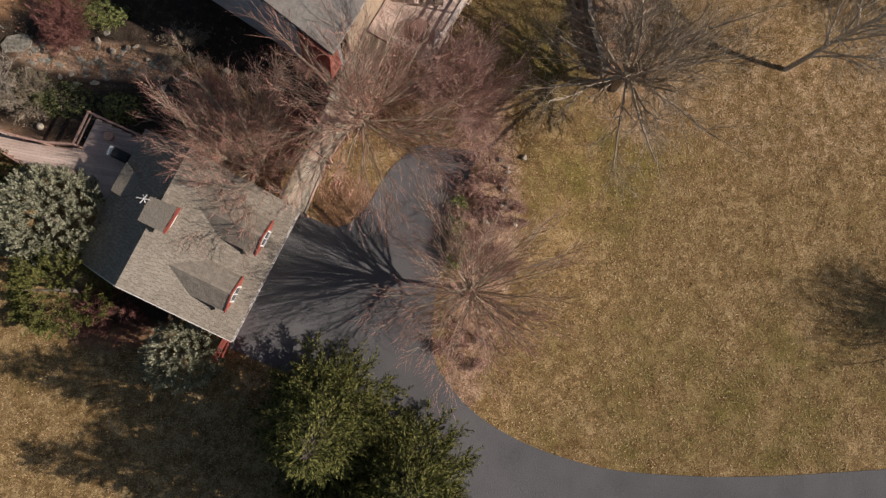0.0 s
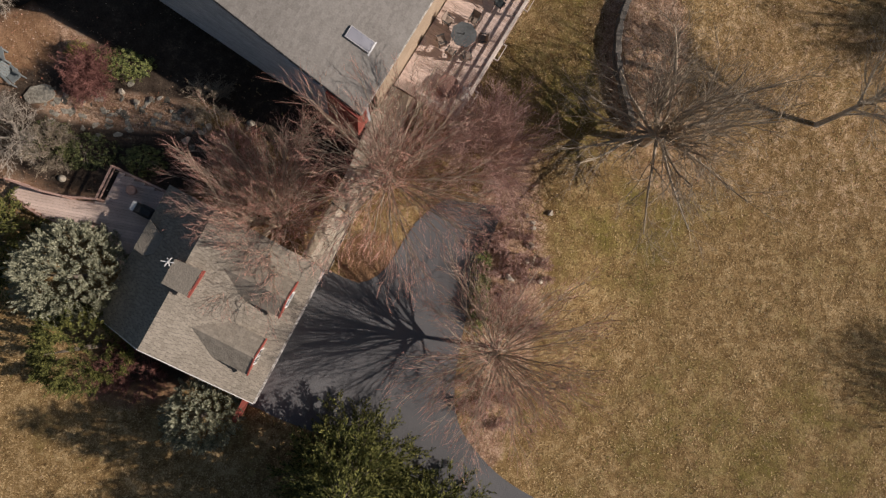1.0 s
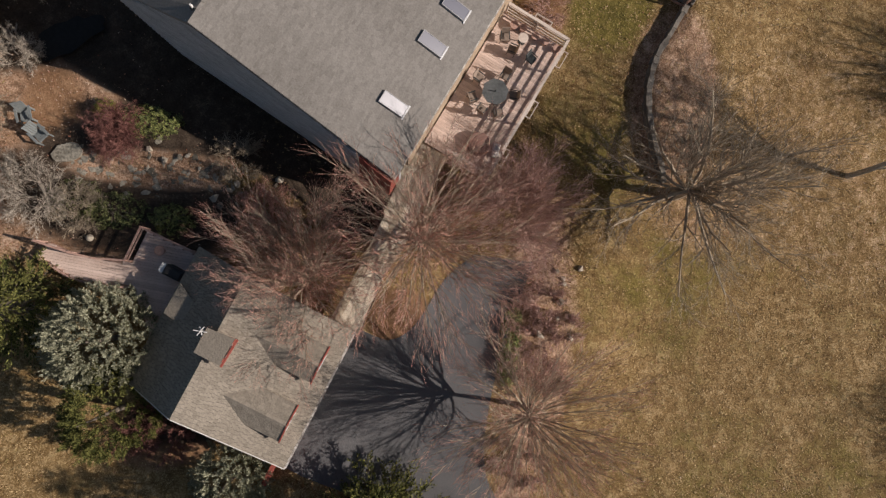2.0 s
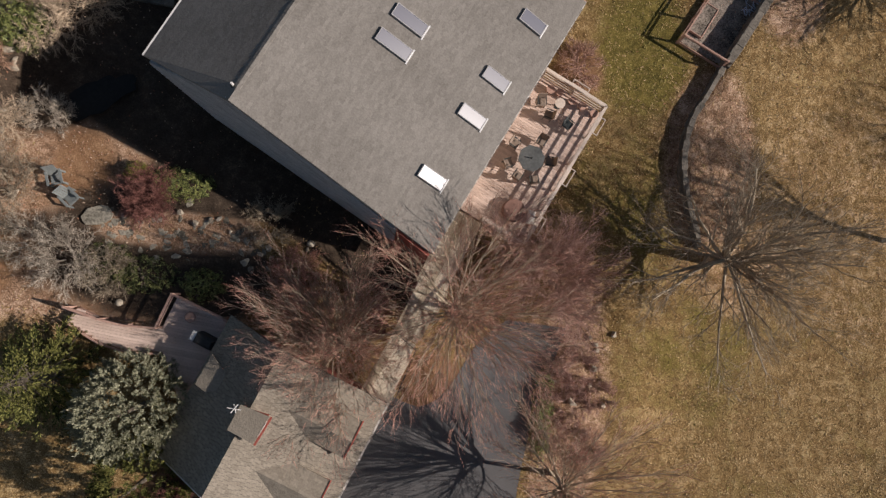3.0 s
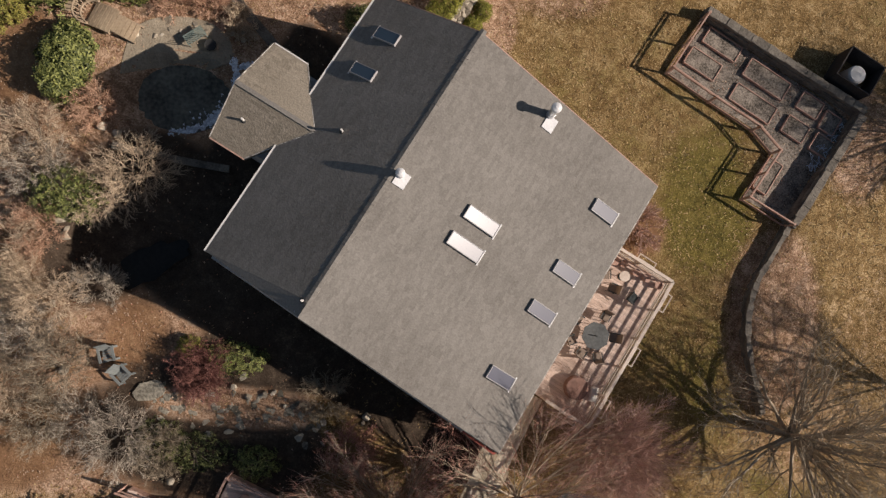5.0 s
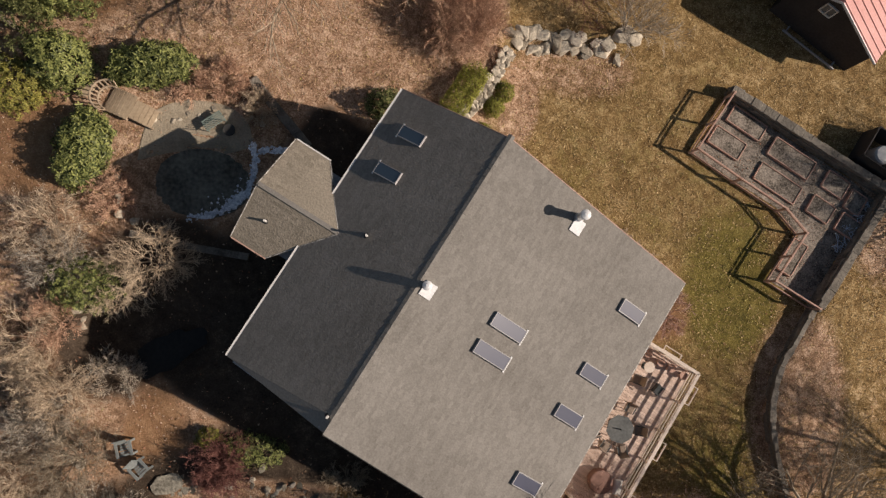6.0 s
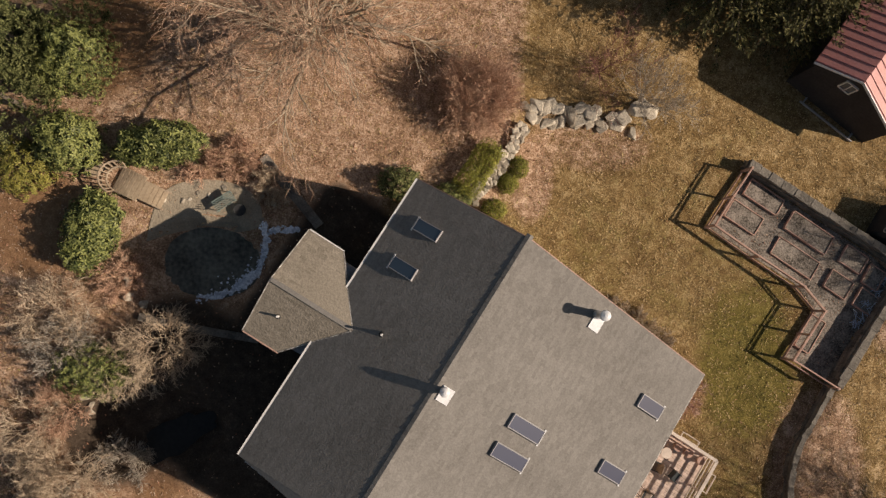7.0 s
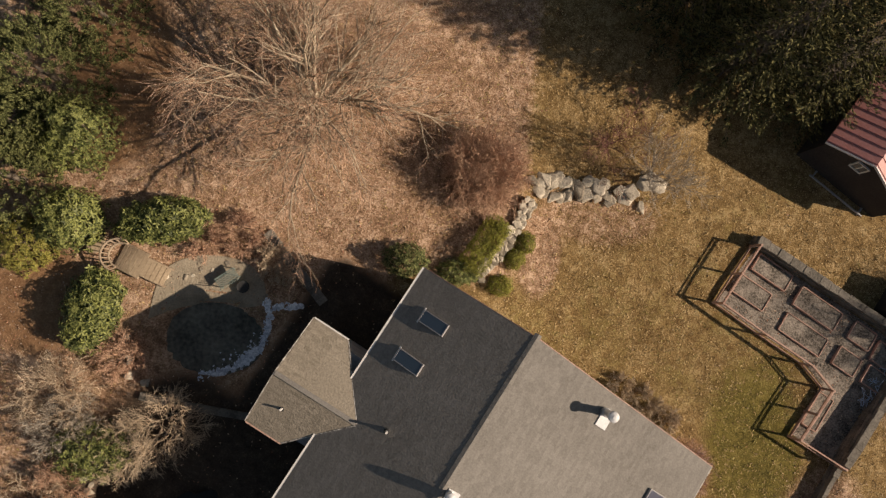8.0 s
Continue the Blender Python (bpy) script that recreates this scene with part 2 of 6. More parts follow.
def lines(a, b, step, lo, hi, grow):
    mid = list(np.arange(a, b + 1e-6, step))
    out, s = [b], step
    while out[-1] < hi:
        s *= grow
        out.append(out[-1] + s)
    low, s = [a], step
    while low[-1] > lo:
        s *= grow
        low.append(low[-1] - s)
    return low[:0:-1] + mid + out[1:]


def inside(x, y, poly):
    r, j = False, len(poly) - 1
    for i in range(len(poly)):
        (xa, ya), (xb, yb) = poly[i], poly[j]
        if (ya > y) != (yb > y) and x < (xb - xa) * (y - ya) / (yb - ya) + xa:
            r = not r
        j = i
    return r


def blob(x, y, cx, cy, rx, ry, soft=0.4):
    return 1 - smooth01(1 - soft, 1 + soft, math.hypot((x - cx) / rx, (y - cy) / ry))


def litter(x, y):
    """How thickly fallen leaves lie."""
    w = smooth01(-3.5, -6.0, x) * smooth01(28, 31, y) * 0.85
    w = max(w, smooth01(-9, -13, x) * smooth01(2.5, 6.0, y) * 0.9)
    w = max(w, blob(x, y, 6.3, 2.0, 2.3, 9.0) * 0.75, blob(x, y, -0.6, 8.2, 3.0, 3.6) * 0.35, blob(x, y, 13.6, 16.5, 2.8, 5.5) * 0.85)
    w = max(w, blob(x, y, 15.5, 11.0, 4.0, 4.0) * 0.45, blob(x, y, 25, 14, 12, 9) * 0.36, blob(x, y, 18, 27.5, 2.5, 4) * 0.7)
    w = max(w, blob(x, y, 5.7, -7.2, 1.2, 1.6) * 0.9, blob(x, y, -0.7, 34.0, 4.0, 1.8) * 0.6, blob(x, y, -3.6, 31.6, 1.3, 2.6) * 0.8)
    return w


def soil(x, y):
    w = blob(x, y, -1.3, 2.6, 1.8, 1.6, 0.2)
    w = max(w, blob(x, y, -20.3, 12.3, 1.7, 2.6, 0.5) * 0.75, blob(x, y, -26.2, 38, 2.6, 5, 0.4), blob(x, y, -25.5, 7, 2.5, 2.5) * 0.9)
    w = max(w, blob(x, y, -13.5, -4.5, 3.0, 1.8) * 0.9, blob(x, y, 5.6, 21.0, 1.6, 1.8) * 0.8, blob(x, y, -28.3, 26.2, 2.4, 2.8) * 0.9)
    return w


def mulch_and_shade(x, y):
    """Dark bed mulch beside the house and in the courtyard, with their shade painted in."""
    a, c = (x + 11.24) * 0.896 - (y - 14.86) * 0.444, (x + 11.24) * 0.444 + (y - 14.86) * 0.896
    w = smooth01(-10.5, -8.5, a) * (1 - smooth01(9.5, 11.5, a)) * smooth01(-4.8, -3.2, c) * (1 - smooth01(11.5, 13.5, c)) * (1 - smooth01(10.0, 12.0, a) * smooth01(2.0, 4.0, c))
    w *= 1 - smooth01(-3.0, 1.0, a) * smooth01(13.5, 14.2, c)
    # The blob at (-23.0, 16.8) paints the house shadow's dark on across the bank.
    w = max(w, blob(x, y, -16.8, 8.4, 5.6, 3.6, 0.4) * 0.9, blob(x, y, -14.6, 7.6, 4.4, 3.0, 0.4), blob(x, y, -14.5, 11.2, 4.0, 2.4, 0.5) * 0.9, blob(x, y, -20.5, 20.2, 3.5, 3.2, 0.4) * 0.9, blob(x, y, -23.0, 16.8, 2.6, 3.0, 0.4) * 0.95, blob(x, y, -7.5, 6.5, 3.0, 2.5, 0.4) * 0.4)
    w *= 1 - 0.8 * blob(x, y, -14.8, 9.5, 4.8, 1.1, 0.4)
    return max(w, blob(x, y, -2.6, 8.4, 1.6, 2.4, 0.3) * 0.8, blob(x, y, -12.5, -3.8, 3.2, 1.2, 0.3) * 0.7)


def green(x, y):
    w = blob(x, y, 5.0, 27.5, 6.0, 4.0, 0.8) * 0.15
    w = max(w, blob(x, y, 9.5, 23.0, 2.6, 4.0, 0.6) * 0.6, blob(x, y, 13, 5.5, 4.5, 3.5, 0.9) * 0.3, blob(x, y, 22, -7, 10, 5, 0.9) * 0.2, blob(x, y, 10.0, 13, 4, 4, 0.8) * 0.3)
    return w


def ground_material():
    m = bpy.data.materials.new("winter_ground")
    m.use_nodes = True
    nt = m.node_tree
    nodes, links = nt.nodes, nt.links
    bsdf = nodes["Principled BSDF"]
    bsdf.inputs["Roughness"].default_value = 0.95
    bsdf.inputs["Specular IOR Level"].default_value = 0.1
    geo = nodes.new("ShaderNodeNewGeometry")

    def tex(scale, detail=4.0, rough=0.6):
        n = nodes.new("ShaderNodeTexNoise")
        n.inputs["Scale"].default_value, n.inputs["Detail"].default_value, n.inputs["Roughness"].default_value = scale, detail, rough
        links.new(geo.outputs["Position"], n.inputs["Vector"])
        return n.outputs[0]

    def ramp(source, stops):
        r = nodes.new("ShaderNodeValToRGB")
        e = r.color_ramp.elements
        while len(e) < len(stops):
            e.new(0.5)
        for k, (p, c) in zip(e, stops):
            k.position, k.color = p, (*c, 1)
        links.new(source, r.inputs[0])
        return r.outputs[0]

    def mix(f, a, b):
        n = nodes.new("ShaderNodeMix")
        n.data_type = "RGBA"
        links.new(f, n.inputs[0])
        links.new(a, n.inputs[6])
        links.new(b, n.inputs[7])
        return n.outputs[2]

    def maths(op, a, b, c=None):
        n = nodes.new("ShaderNodeMath")
        n.operation = op
        for i, s in enumerate((a, b, c)):
            if s is None:
                continue
            if isinstance(s, (int, float)):
                n.inputs[i].default_value = s
            else:
                links.new(s, n.inputs[i])
        return n.outputs[0]

    attr = nodes.new("ShaderNodeAttribute")
    attr.attribute_name = "cover"
    sep = nodes.new("ShaderNodeSeparateColor")
    links.new(attr.outputs["Color"], sep.inputs[0])
    big, mid, fine = tex(0.35, 5), tex(2.2, 5), tex(11, 4, 0.7)
    clump = tex(0.9, 3)
    grain = maths("MULTIPLY_ADD", clump, 0.2, maths("MULTIPLY_ADD", fine, 0.47, maths("MULTIPLY", mid, 0.33)))
    straw = ramp(grain, ((0.40, (0.115, 0.068, 0.028)), (0.51, (0.265, 0.171, 0.073)), (0.61, (0.54, 0.39, 0.21))))
    grass = ramp(grain, ((0.40, (0.075, 0.062, 0.018)), (0.52, (0.165, 0.13, 0.036)), (0.63, (0.28, 0.215, 0.075))))
    leaves = ramp(grain, ((0.39, (0.135, 0.08, 0.048)), (0.50, (0.335, 0.208, 0.13)), (0.60, (0.64, 0.455, 0.325))))
    earth = ramp(grain, ((0.36, (0.15, 0.08, 0.042)), (0.52, (0.27, 0.155, 0.085)), (0.66, (0.41, 0.265, 0.155))))

    def mask(channel, gain=3.0):
        s = maths("ADD", maths("MULTIPLY", mid, 0.6), maths("MULTIPLY", fine, 0.5))
        t = maths("ADD", channel, maths("SUBTRACT", s, 1.05))
        n = maths("MULTIPLY_ADD", t, gain, 0.5)
        nodes[-1].use_clamp = True
        return n

    patch = maths("MULTIPLY_ADD", big, 1.0, -0.24)
    col = mix(mask(maths("ADD", sep.outputs[2], patch)), straw, grass)
    col = mix(mask(sep.outputs[0]), col, leaves)
    col = mix(mask(sep.outputs[1]), col, earth)
    # Near-black tone: mulch, with the house's and courtyard's shade put into its colour.
    mulch_shade = ramp(grain, ((0.36, (0.03, 0.022, 0.016)), (0.54, (0.075, 0.055, 0.04)), (0.68, (0.17, 0.13, 0.095))))
    col = mix(mask(attr.outputs["Alpha"]), col, mulch_shade)
    links.new(col, bsdf.inputs["Base Color"])
    relief = nodes.new("ShaderNodeBump")
    relief.inputs["Strength"].default_value, relief.inputs["Distance"].default_value = 1.0, 0.09
    links.new(grain, relief.inputs["Height"])
    links.new(relief.outputs[0], bsdf.inputs["Normal"])
    return m


GRID = {}


def lookup(x, y):
    """Height and cover of the ground as built."""
    gx, gy, z = GRID["x"], GRID["y"], GRID["z"]
    i, j = GRID["i"] + int((x + 36.0) / 0.4), GRID["j"] + int((y + 18.0) / 0.4)
    a, c = (x - gx[i]) / 0.4, (y - gy[j]) / 0.4
    h = (z[j][i] * (1 - a) + z[j][i + 1] * a) * (1 - c) + (z[j + 1][i] * (1 - a) + z[j + 1][i + 1] * a) * c
    return h, GRID["cover"][j + (c > 0.5)][i + (a > 0.5)]


def build_ground():
    xs = lines(-36.0, 36.0, 0.4, -700, 700, 1.25)
    ys = lines(-18.0, 52.0, 0.4, -700, 700, 1.25)
    verts, cover = [], []
    for y in ys:
        for x in xs:
            verts.append((x, y, ground_z(x, y)))
            cover += [litter(x, y), soil(x, y), green(x, y), mulch_and_shade(x, y)]
    n = len(xs)
    GRID["x"], GRID["y"], GRID["i"], GRID["j"] = xs, ys, xs.index(-36.0), ys.index(-18.0)
    GRID["z"] = np.array([v[2] for v in verts]).reshape(len(ys), n).tolist()
    GRID["cover"] = np.array(cover).reshape(len(ys), n, 4).tolist()
    faces = [(j * n + i, j * n + i + 1, (j + 1) * n + i + 1, (j + 1) * n + i) for j in range(len(ys) - 1) for i in range(n - 1)]
    me = bpy.data.meshes.new("ground")
    me.from_pydata(verts, [], faces)
    layer = me.color_attributes.new("cover", "FLOAT_COLOR", "POINT")
    layer.data.foreach_set("color", cover)
    me.materials.append(ground_material())
    me.shade_smooth()
    tagged(new("ground", me), "winter ground of straw-coloured grass, moss and fallen leaves", "ground", kind="structure")


build_ground()


def sheet(name, outline, mat, lift, label, category, step=0.35, thick=0.05, kind="structure"):
    """A paved surface that follows the ground inside an outline, with a thickness at its edge."""
    bm = bmesh.new()
    vs = [bm.verts.new((x, y, 0)) for x, y in outline]
    bm.faces.new(vs)
    x0, x1 = min(p[0] for p in outline), max(p[0] for p in outline)
    y0, y1 = min(p[1] for p in outline), max(p[1] for p in outline)
    for k in np.arange(x0 + step * 2, x1, step * 2):
        bmesh.ops.bisect_plane(bm, geom=bm.verts[:] + bm.edges[:] + bm.faces[:], plane_co=(k, 0, 0), plane_no=(1, 0, 0))
    for k in np.arange(y0 + step * 2, y1, step * 2):
        bmesh.ops.bisect_plane(bm, geom=bm.verts[:] + bm.edges[:] + bm.faces[:], plane_co=(0, k, 0), plane_no=(0, 1, 0))
    bmesh.ops.recalc_face_normals(bm, faces=bm.faces[:])
    if bm.faces[:] and sum(f.normal.z for f in bm.faces) < 0:
        bmesh.ops.reverse_faces(bm, faces=bm.faces[:])
    for v in bm.verts:
        v.co.z = ground_z(v.co.x, v.co.y) + lift
    edges = [e for e in bm.edges if e.is_boundary]
    made = bmesh.ops.extrude_edge_only(bm, edges=edges)
    for g in made["geom"]:
        if isinstance(g, bmesh.types.BMVert):
            g.co.z -= lift + thick
    me = bpy.data.meshes.new(name)
    bm.to_mesh(me)
    bm.free()
    me.materials.append(mat)
    return tagged(new(name, me), label, category, kind=kind)


def curve(points, n=6):
    """A smooth line through points (Catmull-Rom)."""
    out = []
    p = [points[0]] + list(points) + [points[-1]]
    for i in range(1, len(p) - 2):
        for k in range(n):
            t = k / n
            out.append(tuple(0.5 * (2 * b + (c - a) * t + (2 * a - 5 * b + 4 * c - d) * t * t + (3 * b - a - 3 * c + d) * t ** 3)
                             for a, b, c, d in zip(p[i - 1], p[i], p[i + 1], p[i + 2])))
    return out + [tuple(points[-1])]


RIGHT_EDGE = [(40, -10.2), (31.6, -10.9), (25.6, -11.5), (20.4, -11.8), (15.3, -11.7), (12, -11.1), (9.3, -10.2), (7, -9), (5.3, -7.5),
              (4.2, -5.9), (3.9, -3.5), (4.3, 0), (5.0, 3.0), (5.9, 6.2)]
LEFT_EDGE = [(2.6, 6.4), (1.0, 4.9), (-0.4, 2.3), (-1.9, 1.3), (-4.5, 1.5), (-7.2, -4.9), (-6.6, -5.9), (-3.7, -7.0), (0.2, -8.4), (4.1, -11.6),
             (8.1, -15.0), (14, -16.6), (22, -17.0), (40, -16.0)]
sheet("road", curve(RIGHT_EDGE, 4) + curve(LEFT_EDGE, 3), M_ASPHALT, 0.03, "grey asphalt driveway curving up to the garage", "driveway")


# ---- house ----
HOUSE_M = frame_at(-11.237, 14.855, 0.444, 0.896)
RIDGE_Z, S_RIGHT, S_LEFT, LENGTH = 8.50, 0.2745, 0.46, 14.1
RUN_R, RUN_L = 10.62, 5.32
ROOF_Y, HIP_Y = -0.12, 0.66
SKEW_S, SKEW_N = 0.072, 0.037      # the rakes run a little out of square with the ridge


def roof_slab(soup, corners, thick=0.16):
    soup.prism([Vector(c) - Vector((0, 0, thick)) for c in corners], corners)


def shingles(origin, along, down, length, run, course=0.145, tab=0.31, seed=1, limits=None, gap=0.006, rise=0.011):
    """Lapped courses of shingle tabs on a slope: along runs with the eave, down with the fall of the roof."""
    rng = random.Random(seed)
    s = Soup()
    along, down = Vector(along).normalized(), Vector(down).normalized()
    up = along.cross(down)
    up = up if up.z > 0 else -up
    n = int(run / course)
    course = run / n
    for k in range(n):
        a0, a1 = k * course, (k + 1) * course
        y = -rng.random() * tab
        while y < length:
            w = tab * rng.uniform(0.8, 1.2)
            y0, y1 = max(0.0, y), min(length, y + w - gap)
            la, ha = limits(a0) if limits else (0.0, length)
            lb, hb = limits(a1) if limits else (0.0, length)
            ya, yb, yc, yd = max(y0, la), min(y1, ha), min(y1, hb), max(y0, lb)
            if y1 > y0 and (yb > ya or yc > yd):
                ya, yd = min(ya, ha, y1), min(yd, hb, y1)
                yb, yc = max(ya, yb), max(yd, yc)
                h = rng.uniform(0.45, 1.0) * rise
                o = Vector(origin)
                p = [o + along * q + down * r + up * z for q, r, z in
                     ((ya, a0, 0.002), (yb, a0, 0.002), (yc, a1, h), (yd, a1, h), (yc, a1, 0.0), (yd, a1, 0.0))]
                i = len(s.v)
                s.v += [tuple(v) for v in p]
                s.f += [(i, i + 1, i + 2, i + 3), (i + 3, i + 2, i + 4, i + 5)]
            y += w
    return s


def skylight(parent, x, y, length, width, slope, z, name="skylight"):
    """A flat skylight on a kerb; x is its upper edge, y its middle along the ridge."""
    ob = new(name)
    ob.parent = parent
    sign = 1 if slope > 0 else -1
    ob.matrix_local = Matrix.Translation((x, y, z)) @ Matrix.Rotation(math.atan(slope), 4, "Y")
    tagged(ob, "roof skylight with dark glass in a grey metal kerb")
    f = Soup()
    t, h = 0.035, 0.13
    f.box((length / 2, -width / 2 + t / 2, h / 2), (length, t, h))
    f.box((length / 2, width / 2 - t / 2, h / 2), (length, t, h))
    f.box((t / 2, 0, h / 2), (t, width - 2 * t, h))
    f.box((length - t / 2, 0, h / 2), (t, width - 2 * t, h))
    part("frame", f, M_FRAME, ob)
    g = Soup()
    g.box((length / 2, 0, h - 0.025), (length - 2 * t, width - 2 * t, 0.03))
    part("pane", g, M_GLASS, ob)
    a = Soup()
    a.box((length + 0.035, 0, 0.03), (0.07, width + 0.14, 0.03))
    part("apron", a, M_FLASH, ob, "pale metal flashing apron")
    return ob


def flue(parent, x, y, z, radius, height, name="flue", plate=(0, 0)):
    ob = new(name)
    ob.parent = parent
    ob.location = (x, y, z)
    tagged(ob, "round metal chimney flue on a white flashing plate")
    p = Soup()
    p.box((0.05 + plate[0], plate[1], 0.02 - plate[0] * S_RIGHT), (0.56, 0.66, 0.05), tilt=Matrix.Rotation(math.atan(S_RIGHT), 3, "Y"))
    part("flashing", p, M_FLASH, ob)
    c = Soup()
    c.tube([Vector((0, 0, q)) for q in (-0.1, height * 0.3, height * 0.3 + 0.01, height)], [radius * 1.15, radius * 1.15, radius, radius], 14)
    part("pipe", c, M_METAL, ob)
    k = Soup()
    k.tube([Vector((0, 0, height + q)) for q in (0.0, 0.04, 0.16, 0.2, 0.26)], [radius, radius * 1.35, radius * 1.35, radius * 1.2, radius * 0.4], 14)
    part("cap", k, M_FLASH, ob)
    return ob


def pipe_vent(parent, x, y, z, h=0.35):
    ob = new("vent_pipe")
    ob.parent = parent
    ob.location = (x, y, z)
    s = Soup()
    s.tube([Vector((0, 0, -0.05)), Vector((0, 0, h - 0.06)), Vector((0, 0, h))], [0.055, 0.055, 0.05], 10)
    part("pipe", s, M_WHITE, ob, "white plastic vent pipe")
    c = Soup()
    c.tube([Vector((0, 0, 0.0)), Vector((0, 0, 0.08))], [0.13, 0.07], 10)
    part("collar", c, M_DARK, ob)


def build_house():
    house = thing("house", "large house with a grey shingle roof, skylights and metal flues", "house", HOUSE_M)
    # walls
    x0, x1, y0, y1 = -4.95, 10.55, 0.4, LENGTH - 0.4

    def top(x):
        return RIDGE_Z - 0.2 - (S_RIGHT * x if x > 0 else -S_LEFT * x)

    def flare(z):
        """The cladding of the entrance gable leans out towards its foot."""
        return -0.05 - 0.52 * min(1.0, max(0.0, (7.6 - z) / 4.6))

    def sk(x, end):
        """How far a rake and the wall below it stand out of square."""
        return -(SKEW_S if end < 1.0 else SKEW_N) * max(0.0, x)

    for name, ya, yb in (("gable_wall", y0, y0 + 0.2), ("gable_wall", y1 - 0.2, y1)):
        s = Soup()
        ring = [(x0, -0.1), (x1, -0.1), (x1, top(x1)), (0, top(0)), (x0, top(x0))]
        s.prism([(a, ya + sk(a, ya), b) for a, b in ring], [(a, yb + sk(a, ya), b) for a, b in ring])
        w = part(name, s, M_SIDING, house, "weathered grey clapboard gable wall")
        if ya == y0:
            c = Soup()
            ring = [(8.7, 3.0), (x1 + 0.01, 3.0), (x1 + 0.01, top(x1)), (8.7, top(8.7))]
            c.prism([(a, flare(d) - 0.03 + sk(a, ya), d) for a, d in ring], [(a, ya - 0.005 + sk(a, ya), d) for a, d in ring])
            part("corner_boarding", c, M_RED, w, "barn-red boarding at the wall's corner")
        b = Soup()
        face = ya if ya == y0 else yb
        out = -1 if ya == y0 else 1
        for k in range(46):
            z = 0.1 + k * 0.18
            lo = x0 if z < top(x0) - 0.2 else (z - (RIDGE_Z - 0.2)) / S_LEFT + 0.3
            hi = (8.65 if ya == y0 else x1) if z < top(x1) - 0.2 else (RIDGE_Z - 0.2 - z) / S_RIGHT - 0.3
            if ya == y0:
                if z < 2.95:
                    continue
                hi = min(hi, 8.65)
                lo = max(lo, x0 + max(0.0, 5.7 - z) * 0.95)
                if hi - lo > 0.4:
                    p, q = flare(z), flare(z + 0.175)
                    e, g = sk(lo, ya), sk(hi, ya)
                    b.prism([(lo, y0 + e, z), (hi, y0 + g, z), (hi, p - 0.022 + g, z), (lo, p - 0.022 + e, z)],
                            [(lo, y0 + e, z + 0.175), (hi, y0 + g, z + 0.175), (hi, q - 0.004 + g, z + 0.175), (lo, q - 0.004 + e, z + 0.175)])
            elif hi - lo > 0.4:
                e, g = face + sk(lo, ya), face + sk(hi, ya)
                b.prism([(lo, e, z), (hi, g, z), (hi, g + out * 0.022, z), (lo, e + out * 0.022, z)],
                        [(lo, e, z + 0.175), (hi, g, z + 0.175), (hi, g + out * 0.006, z + 0.175), (lo, e + out * 0.006, z + 0.175)])
        tagged(part("clapboard", b, M_SIDING, w), kind="stuff")
    for name, xa, xb in (("side_wall", x0, x0 + 0.2), ("side_wall", x1 - 0.2, x1)):
        s = Soup()
        s.prism([(xa, y0 + 0.2, -0.1), (xb, y0 + 0.2, -0.1), (xb, y1 - 0.2, -0.1), (xa, y1 - 0.2, -0.1)],
                [(xa, y0 + 0.2, top(xa)), (xb, y0 + 0.2, top(xb)), (xb, y1 - 0.2, top(xb)), (xa, y1 - 0.2, top(xa))])
        part(name, s, M_SIDING if xa < 0 else M_BRIDGE, house, "" if xa < 0 else "brown boarded wall above the deck")
    # roof
    for name, run, slope, sign in (("roof", RUN_R, S_RIGHT, 1), ("roof", RUN_L, S_LEFT, -1)):
        s = Soup()
        lo = RIDGE_Z - run * slope
        y_top = ROOF_Y if sign > 0 else HIP_Y
        ys, yn = (ROOF_Y - SKEW_S * run, LENGTH - SKEW_N * run) if sign > 0 else (ROOF_Y, LENGTH)
        ring = [(0, y_top, RIDGE_Z), (sign * run, ys, lo), (sign * run, yn, lo), (0, LENGTH, RIDGE_Z)]
        roof_slab(s, ring if sign > 0 else ring[::-1])
        r = part(name, s, M_SHINGLE, house, "grey asphalt shingle roof slope")
        hyp = math.hypot(run, run * slope)
        def edge(a, hyp=hyp, ys=ys, yn=yn, y_top=y_top):
            return (y_top - ys) * (1 - a / hyp), LENGTH - ys + (yn - LENGTH) * a / hyp

        tabs = shingles((0, ys, RIDGE_Z), (0, 1, 0), (sign, 0, -slope), LENGTH - ys, hyp, seed=3 + sign, rise=0.011 if sign > 0 else 0.003, limits=edge)
        if sign < 0:
            # narrow hipped facet at the end of the shaded slope
            f = Soup()
            f.prism([(0, ROOF_Y, RIDGE_Z - 0.45), (-run, ROOF_Y, lo - 0.16), (0, HIP_Y, RIDGE_Z - 0.2)], [(0, ROOF_Y, RIDGE_Z - 0.22), (-run, ROOF_Y, lo), (0, HIP_Y, RIDGE_Z)])
            part("hip_facet", f, M_SHINGLE, r)
        tagged(part("shingles", tabs, M_SHINGLE, r, "weathered grey asphalt shingles in lapped courses"), kind="stuff")
        e = Soup()
        gw = 0.05 if sign > 0 else 0.1
        e.box((sign * (run + gw / 2), (yn + ys) / 2, lo - 0.06), (gw, yn - ys, 0.1))
        part("gutter", e, M_GUTTER if sign > 0 else M_WHITE, r, "narrow metal eave gutter")
        for yy, ye in ((ROOF_Y - 0.02, ys - 0.02), (LENGTH + 0.02, yn + 0.02)):
            if sign < 0 and yy < 0:
                continue
            f = Soup()
            f.bar((0, yy, RIDGE_Z - 0.1), (sign * run, ye, lo - 0.1), 0.035, 0.2)
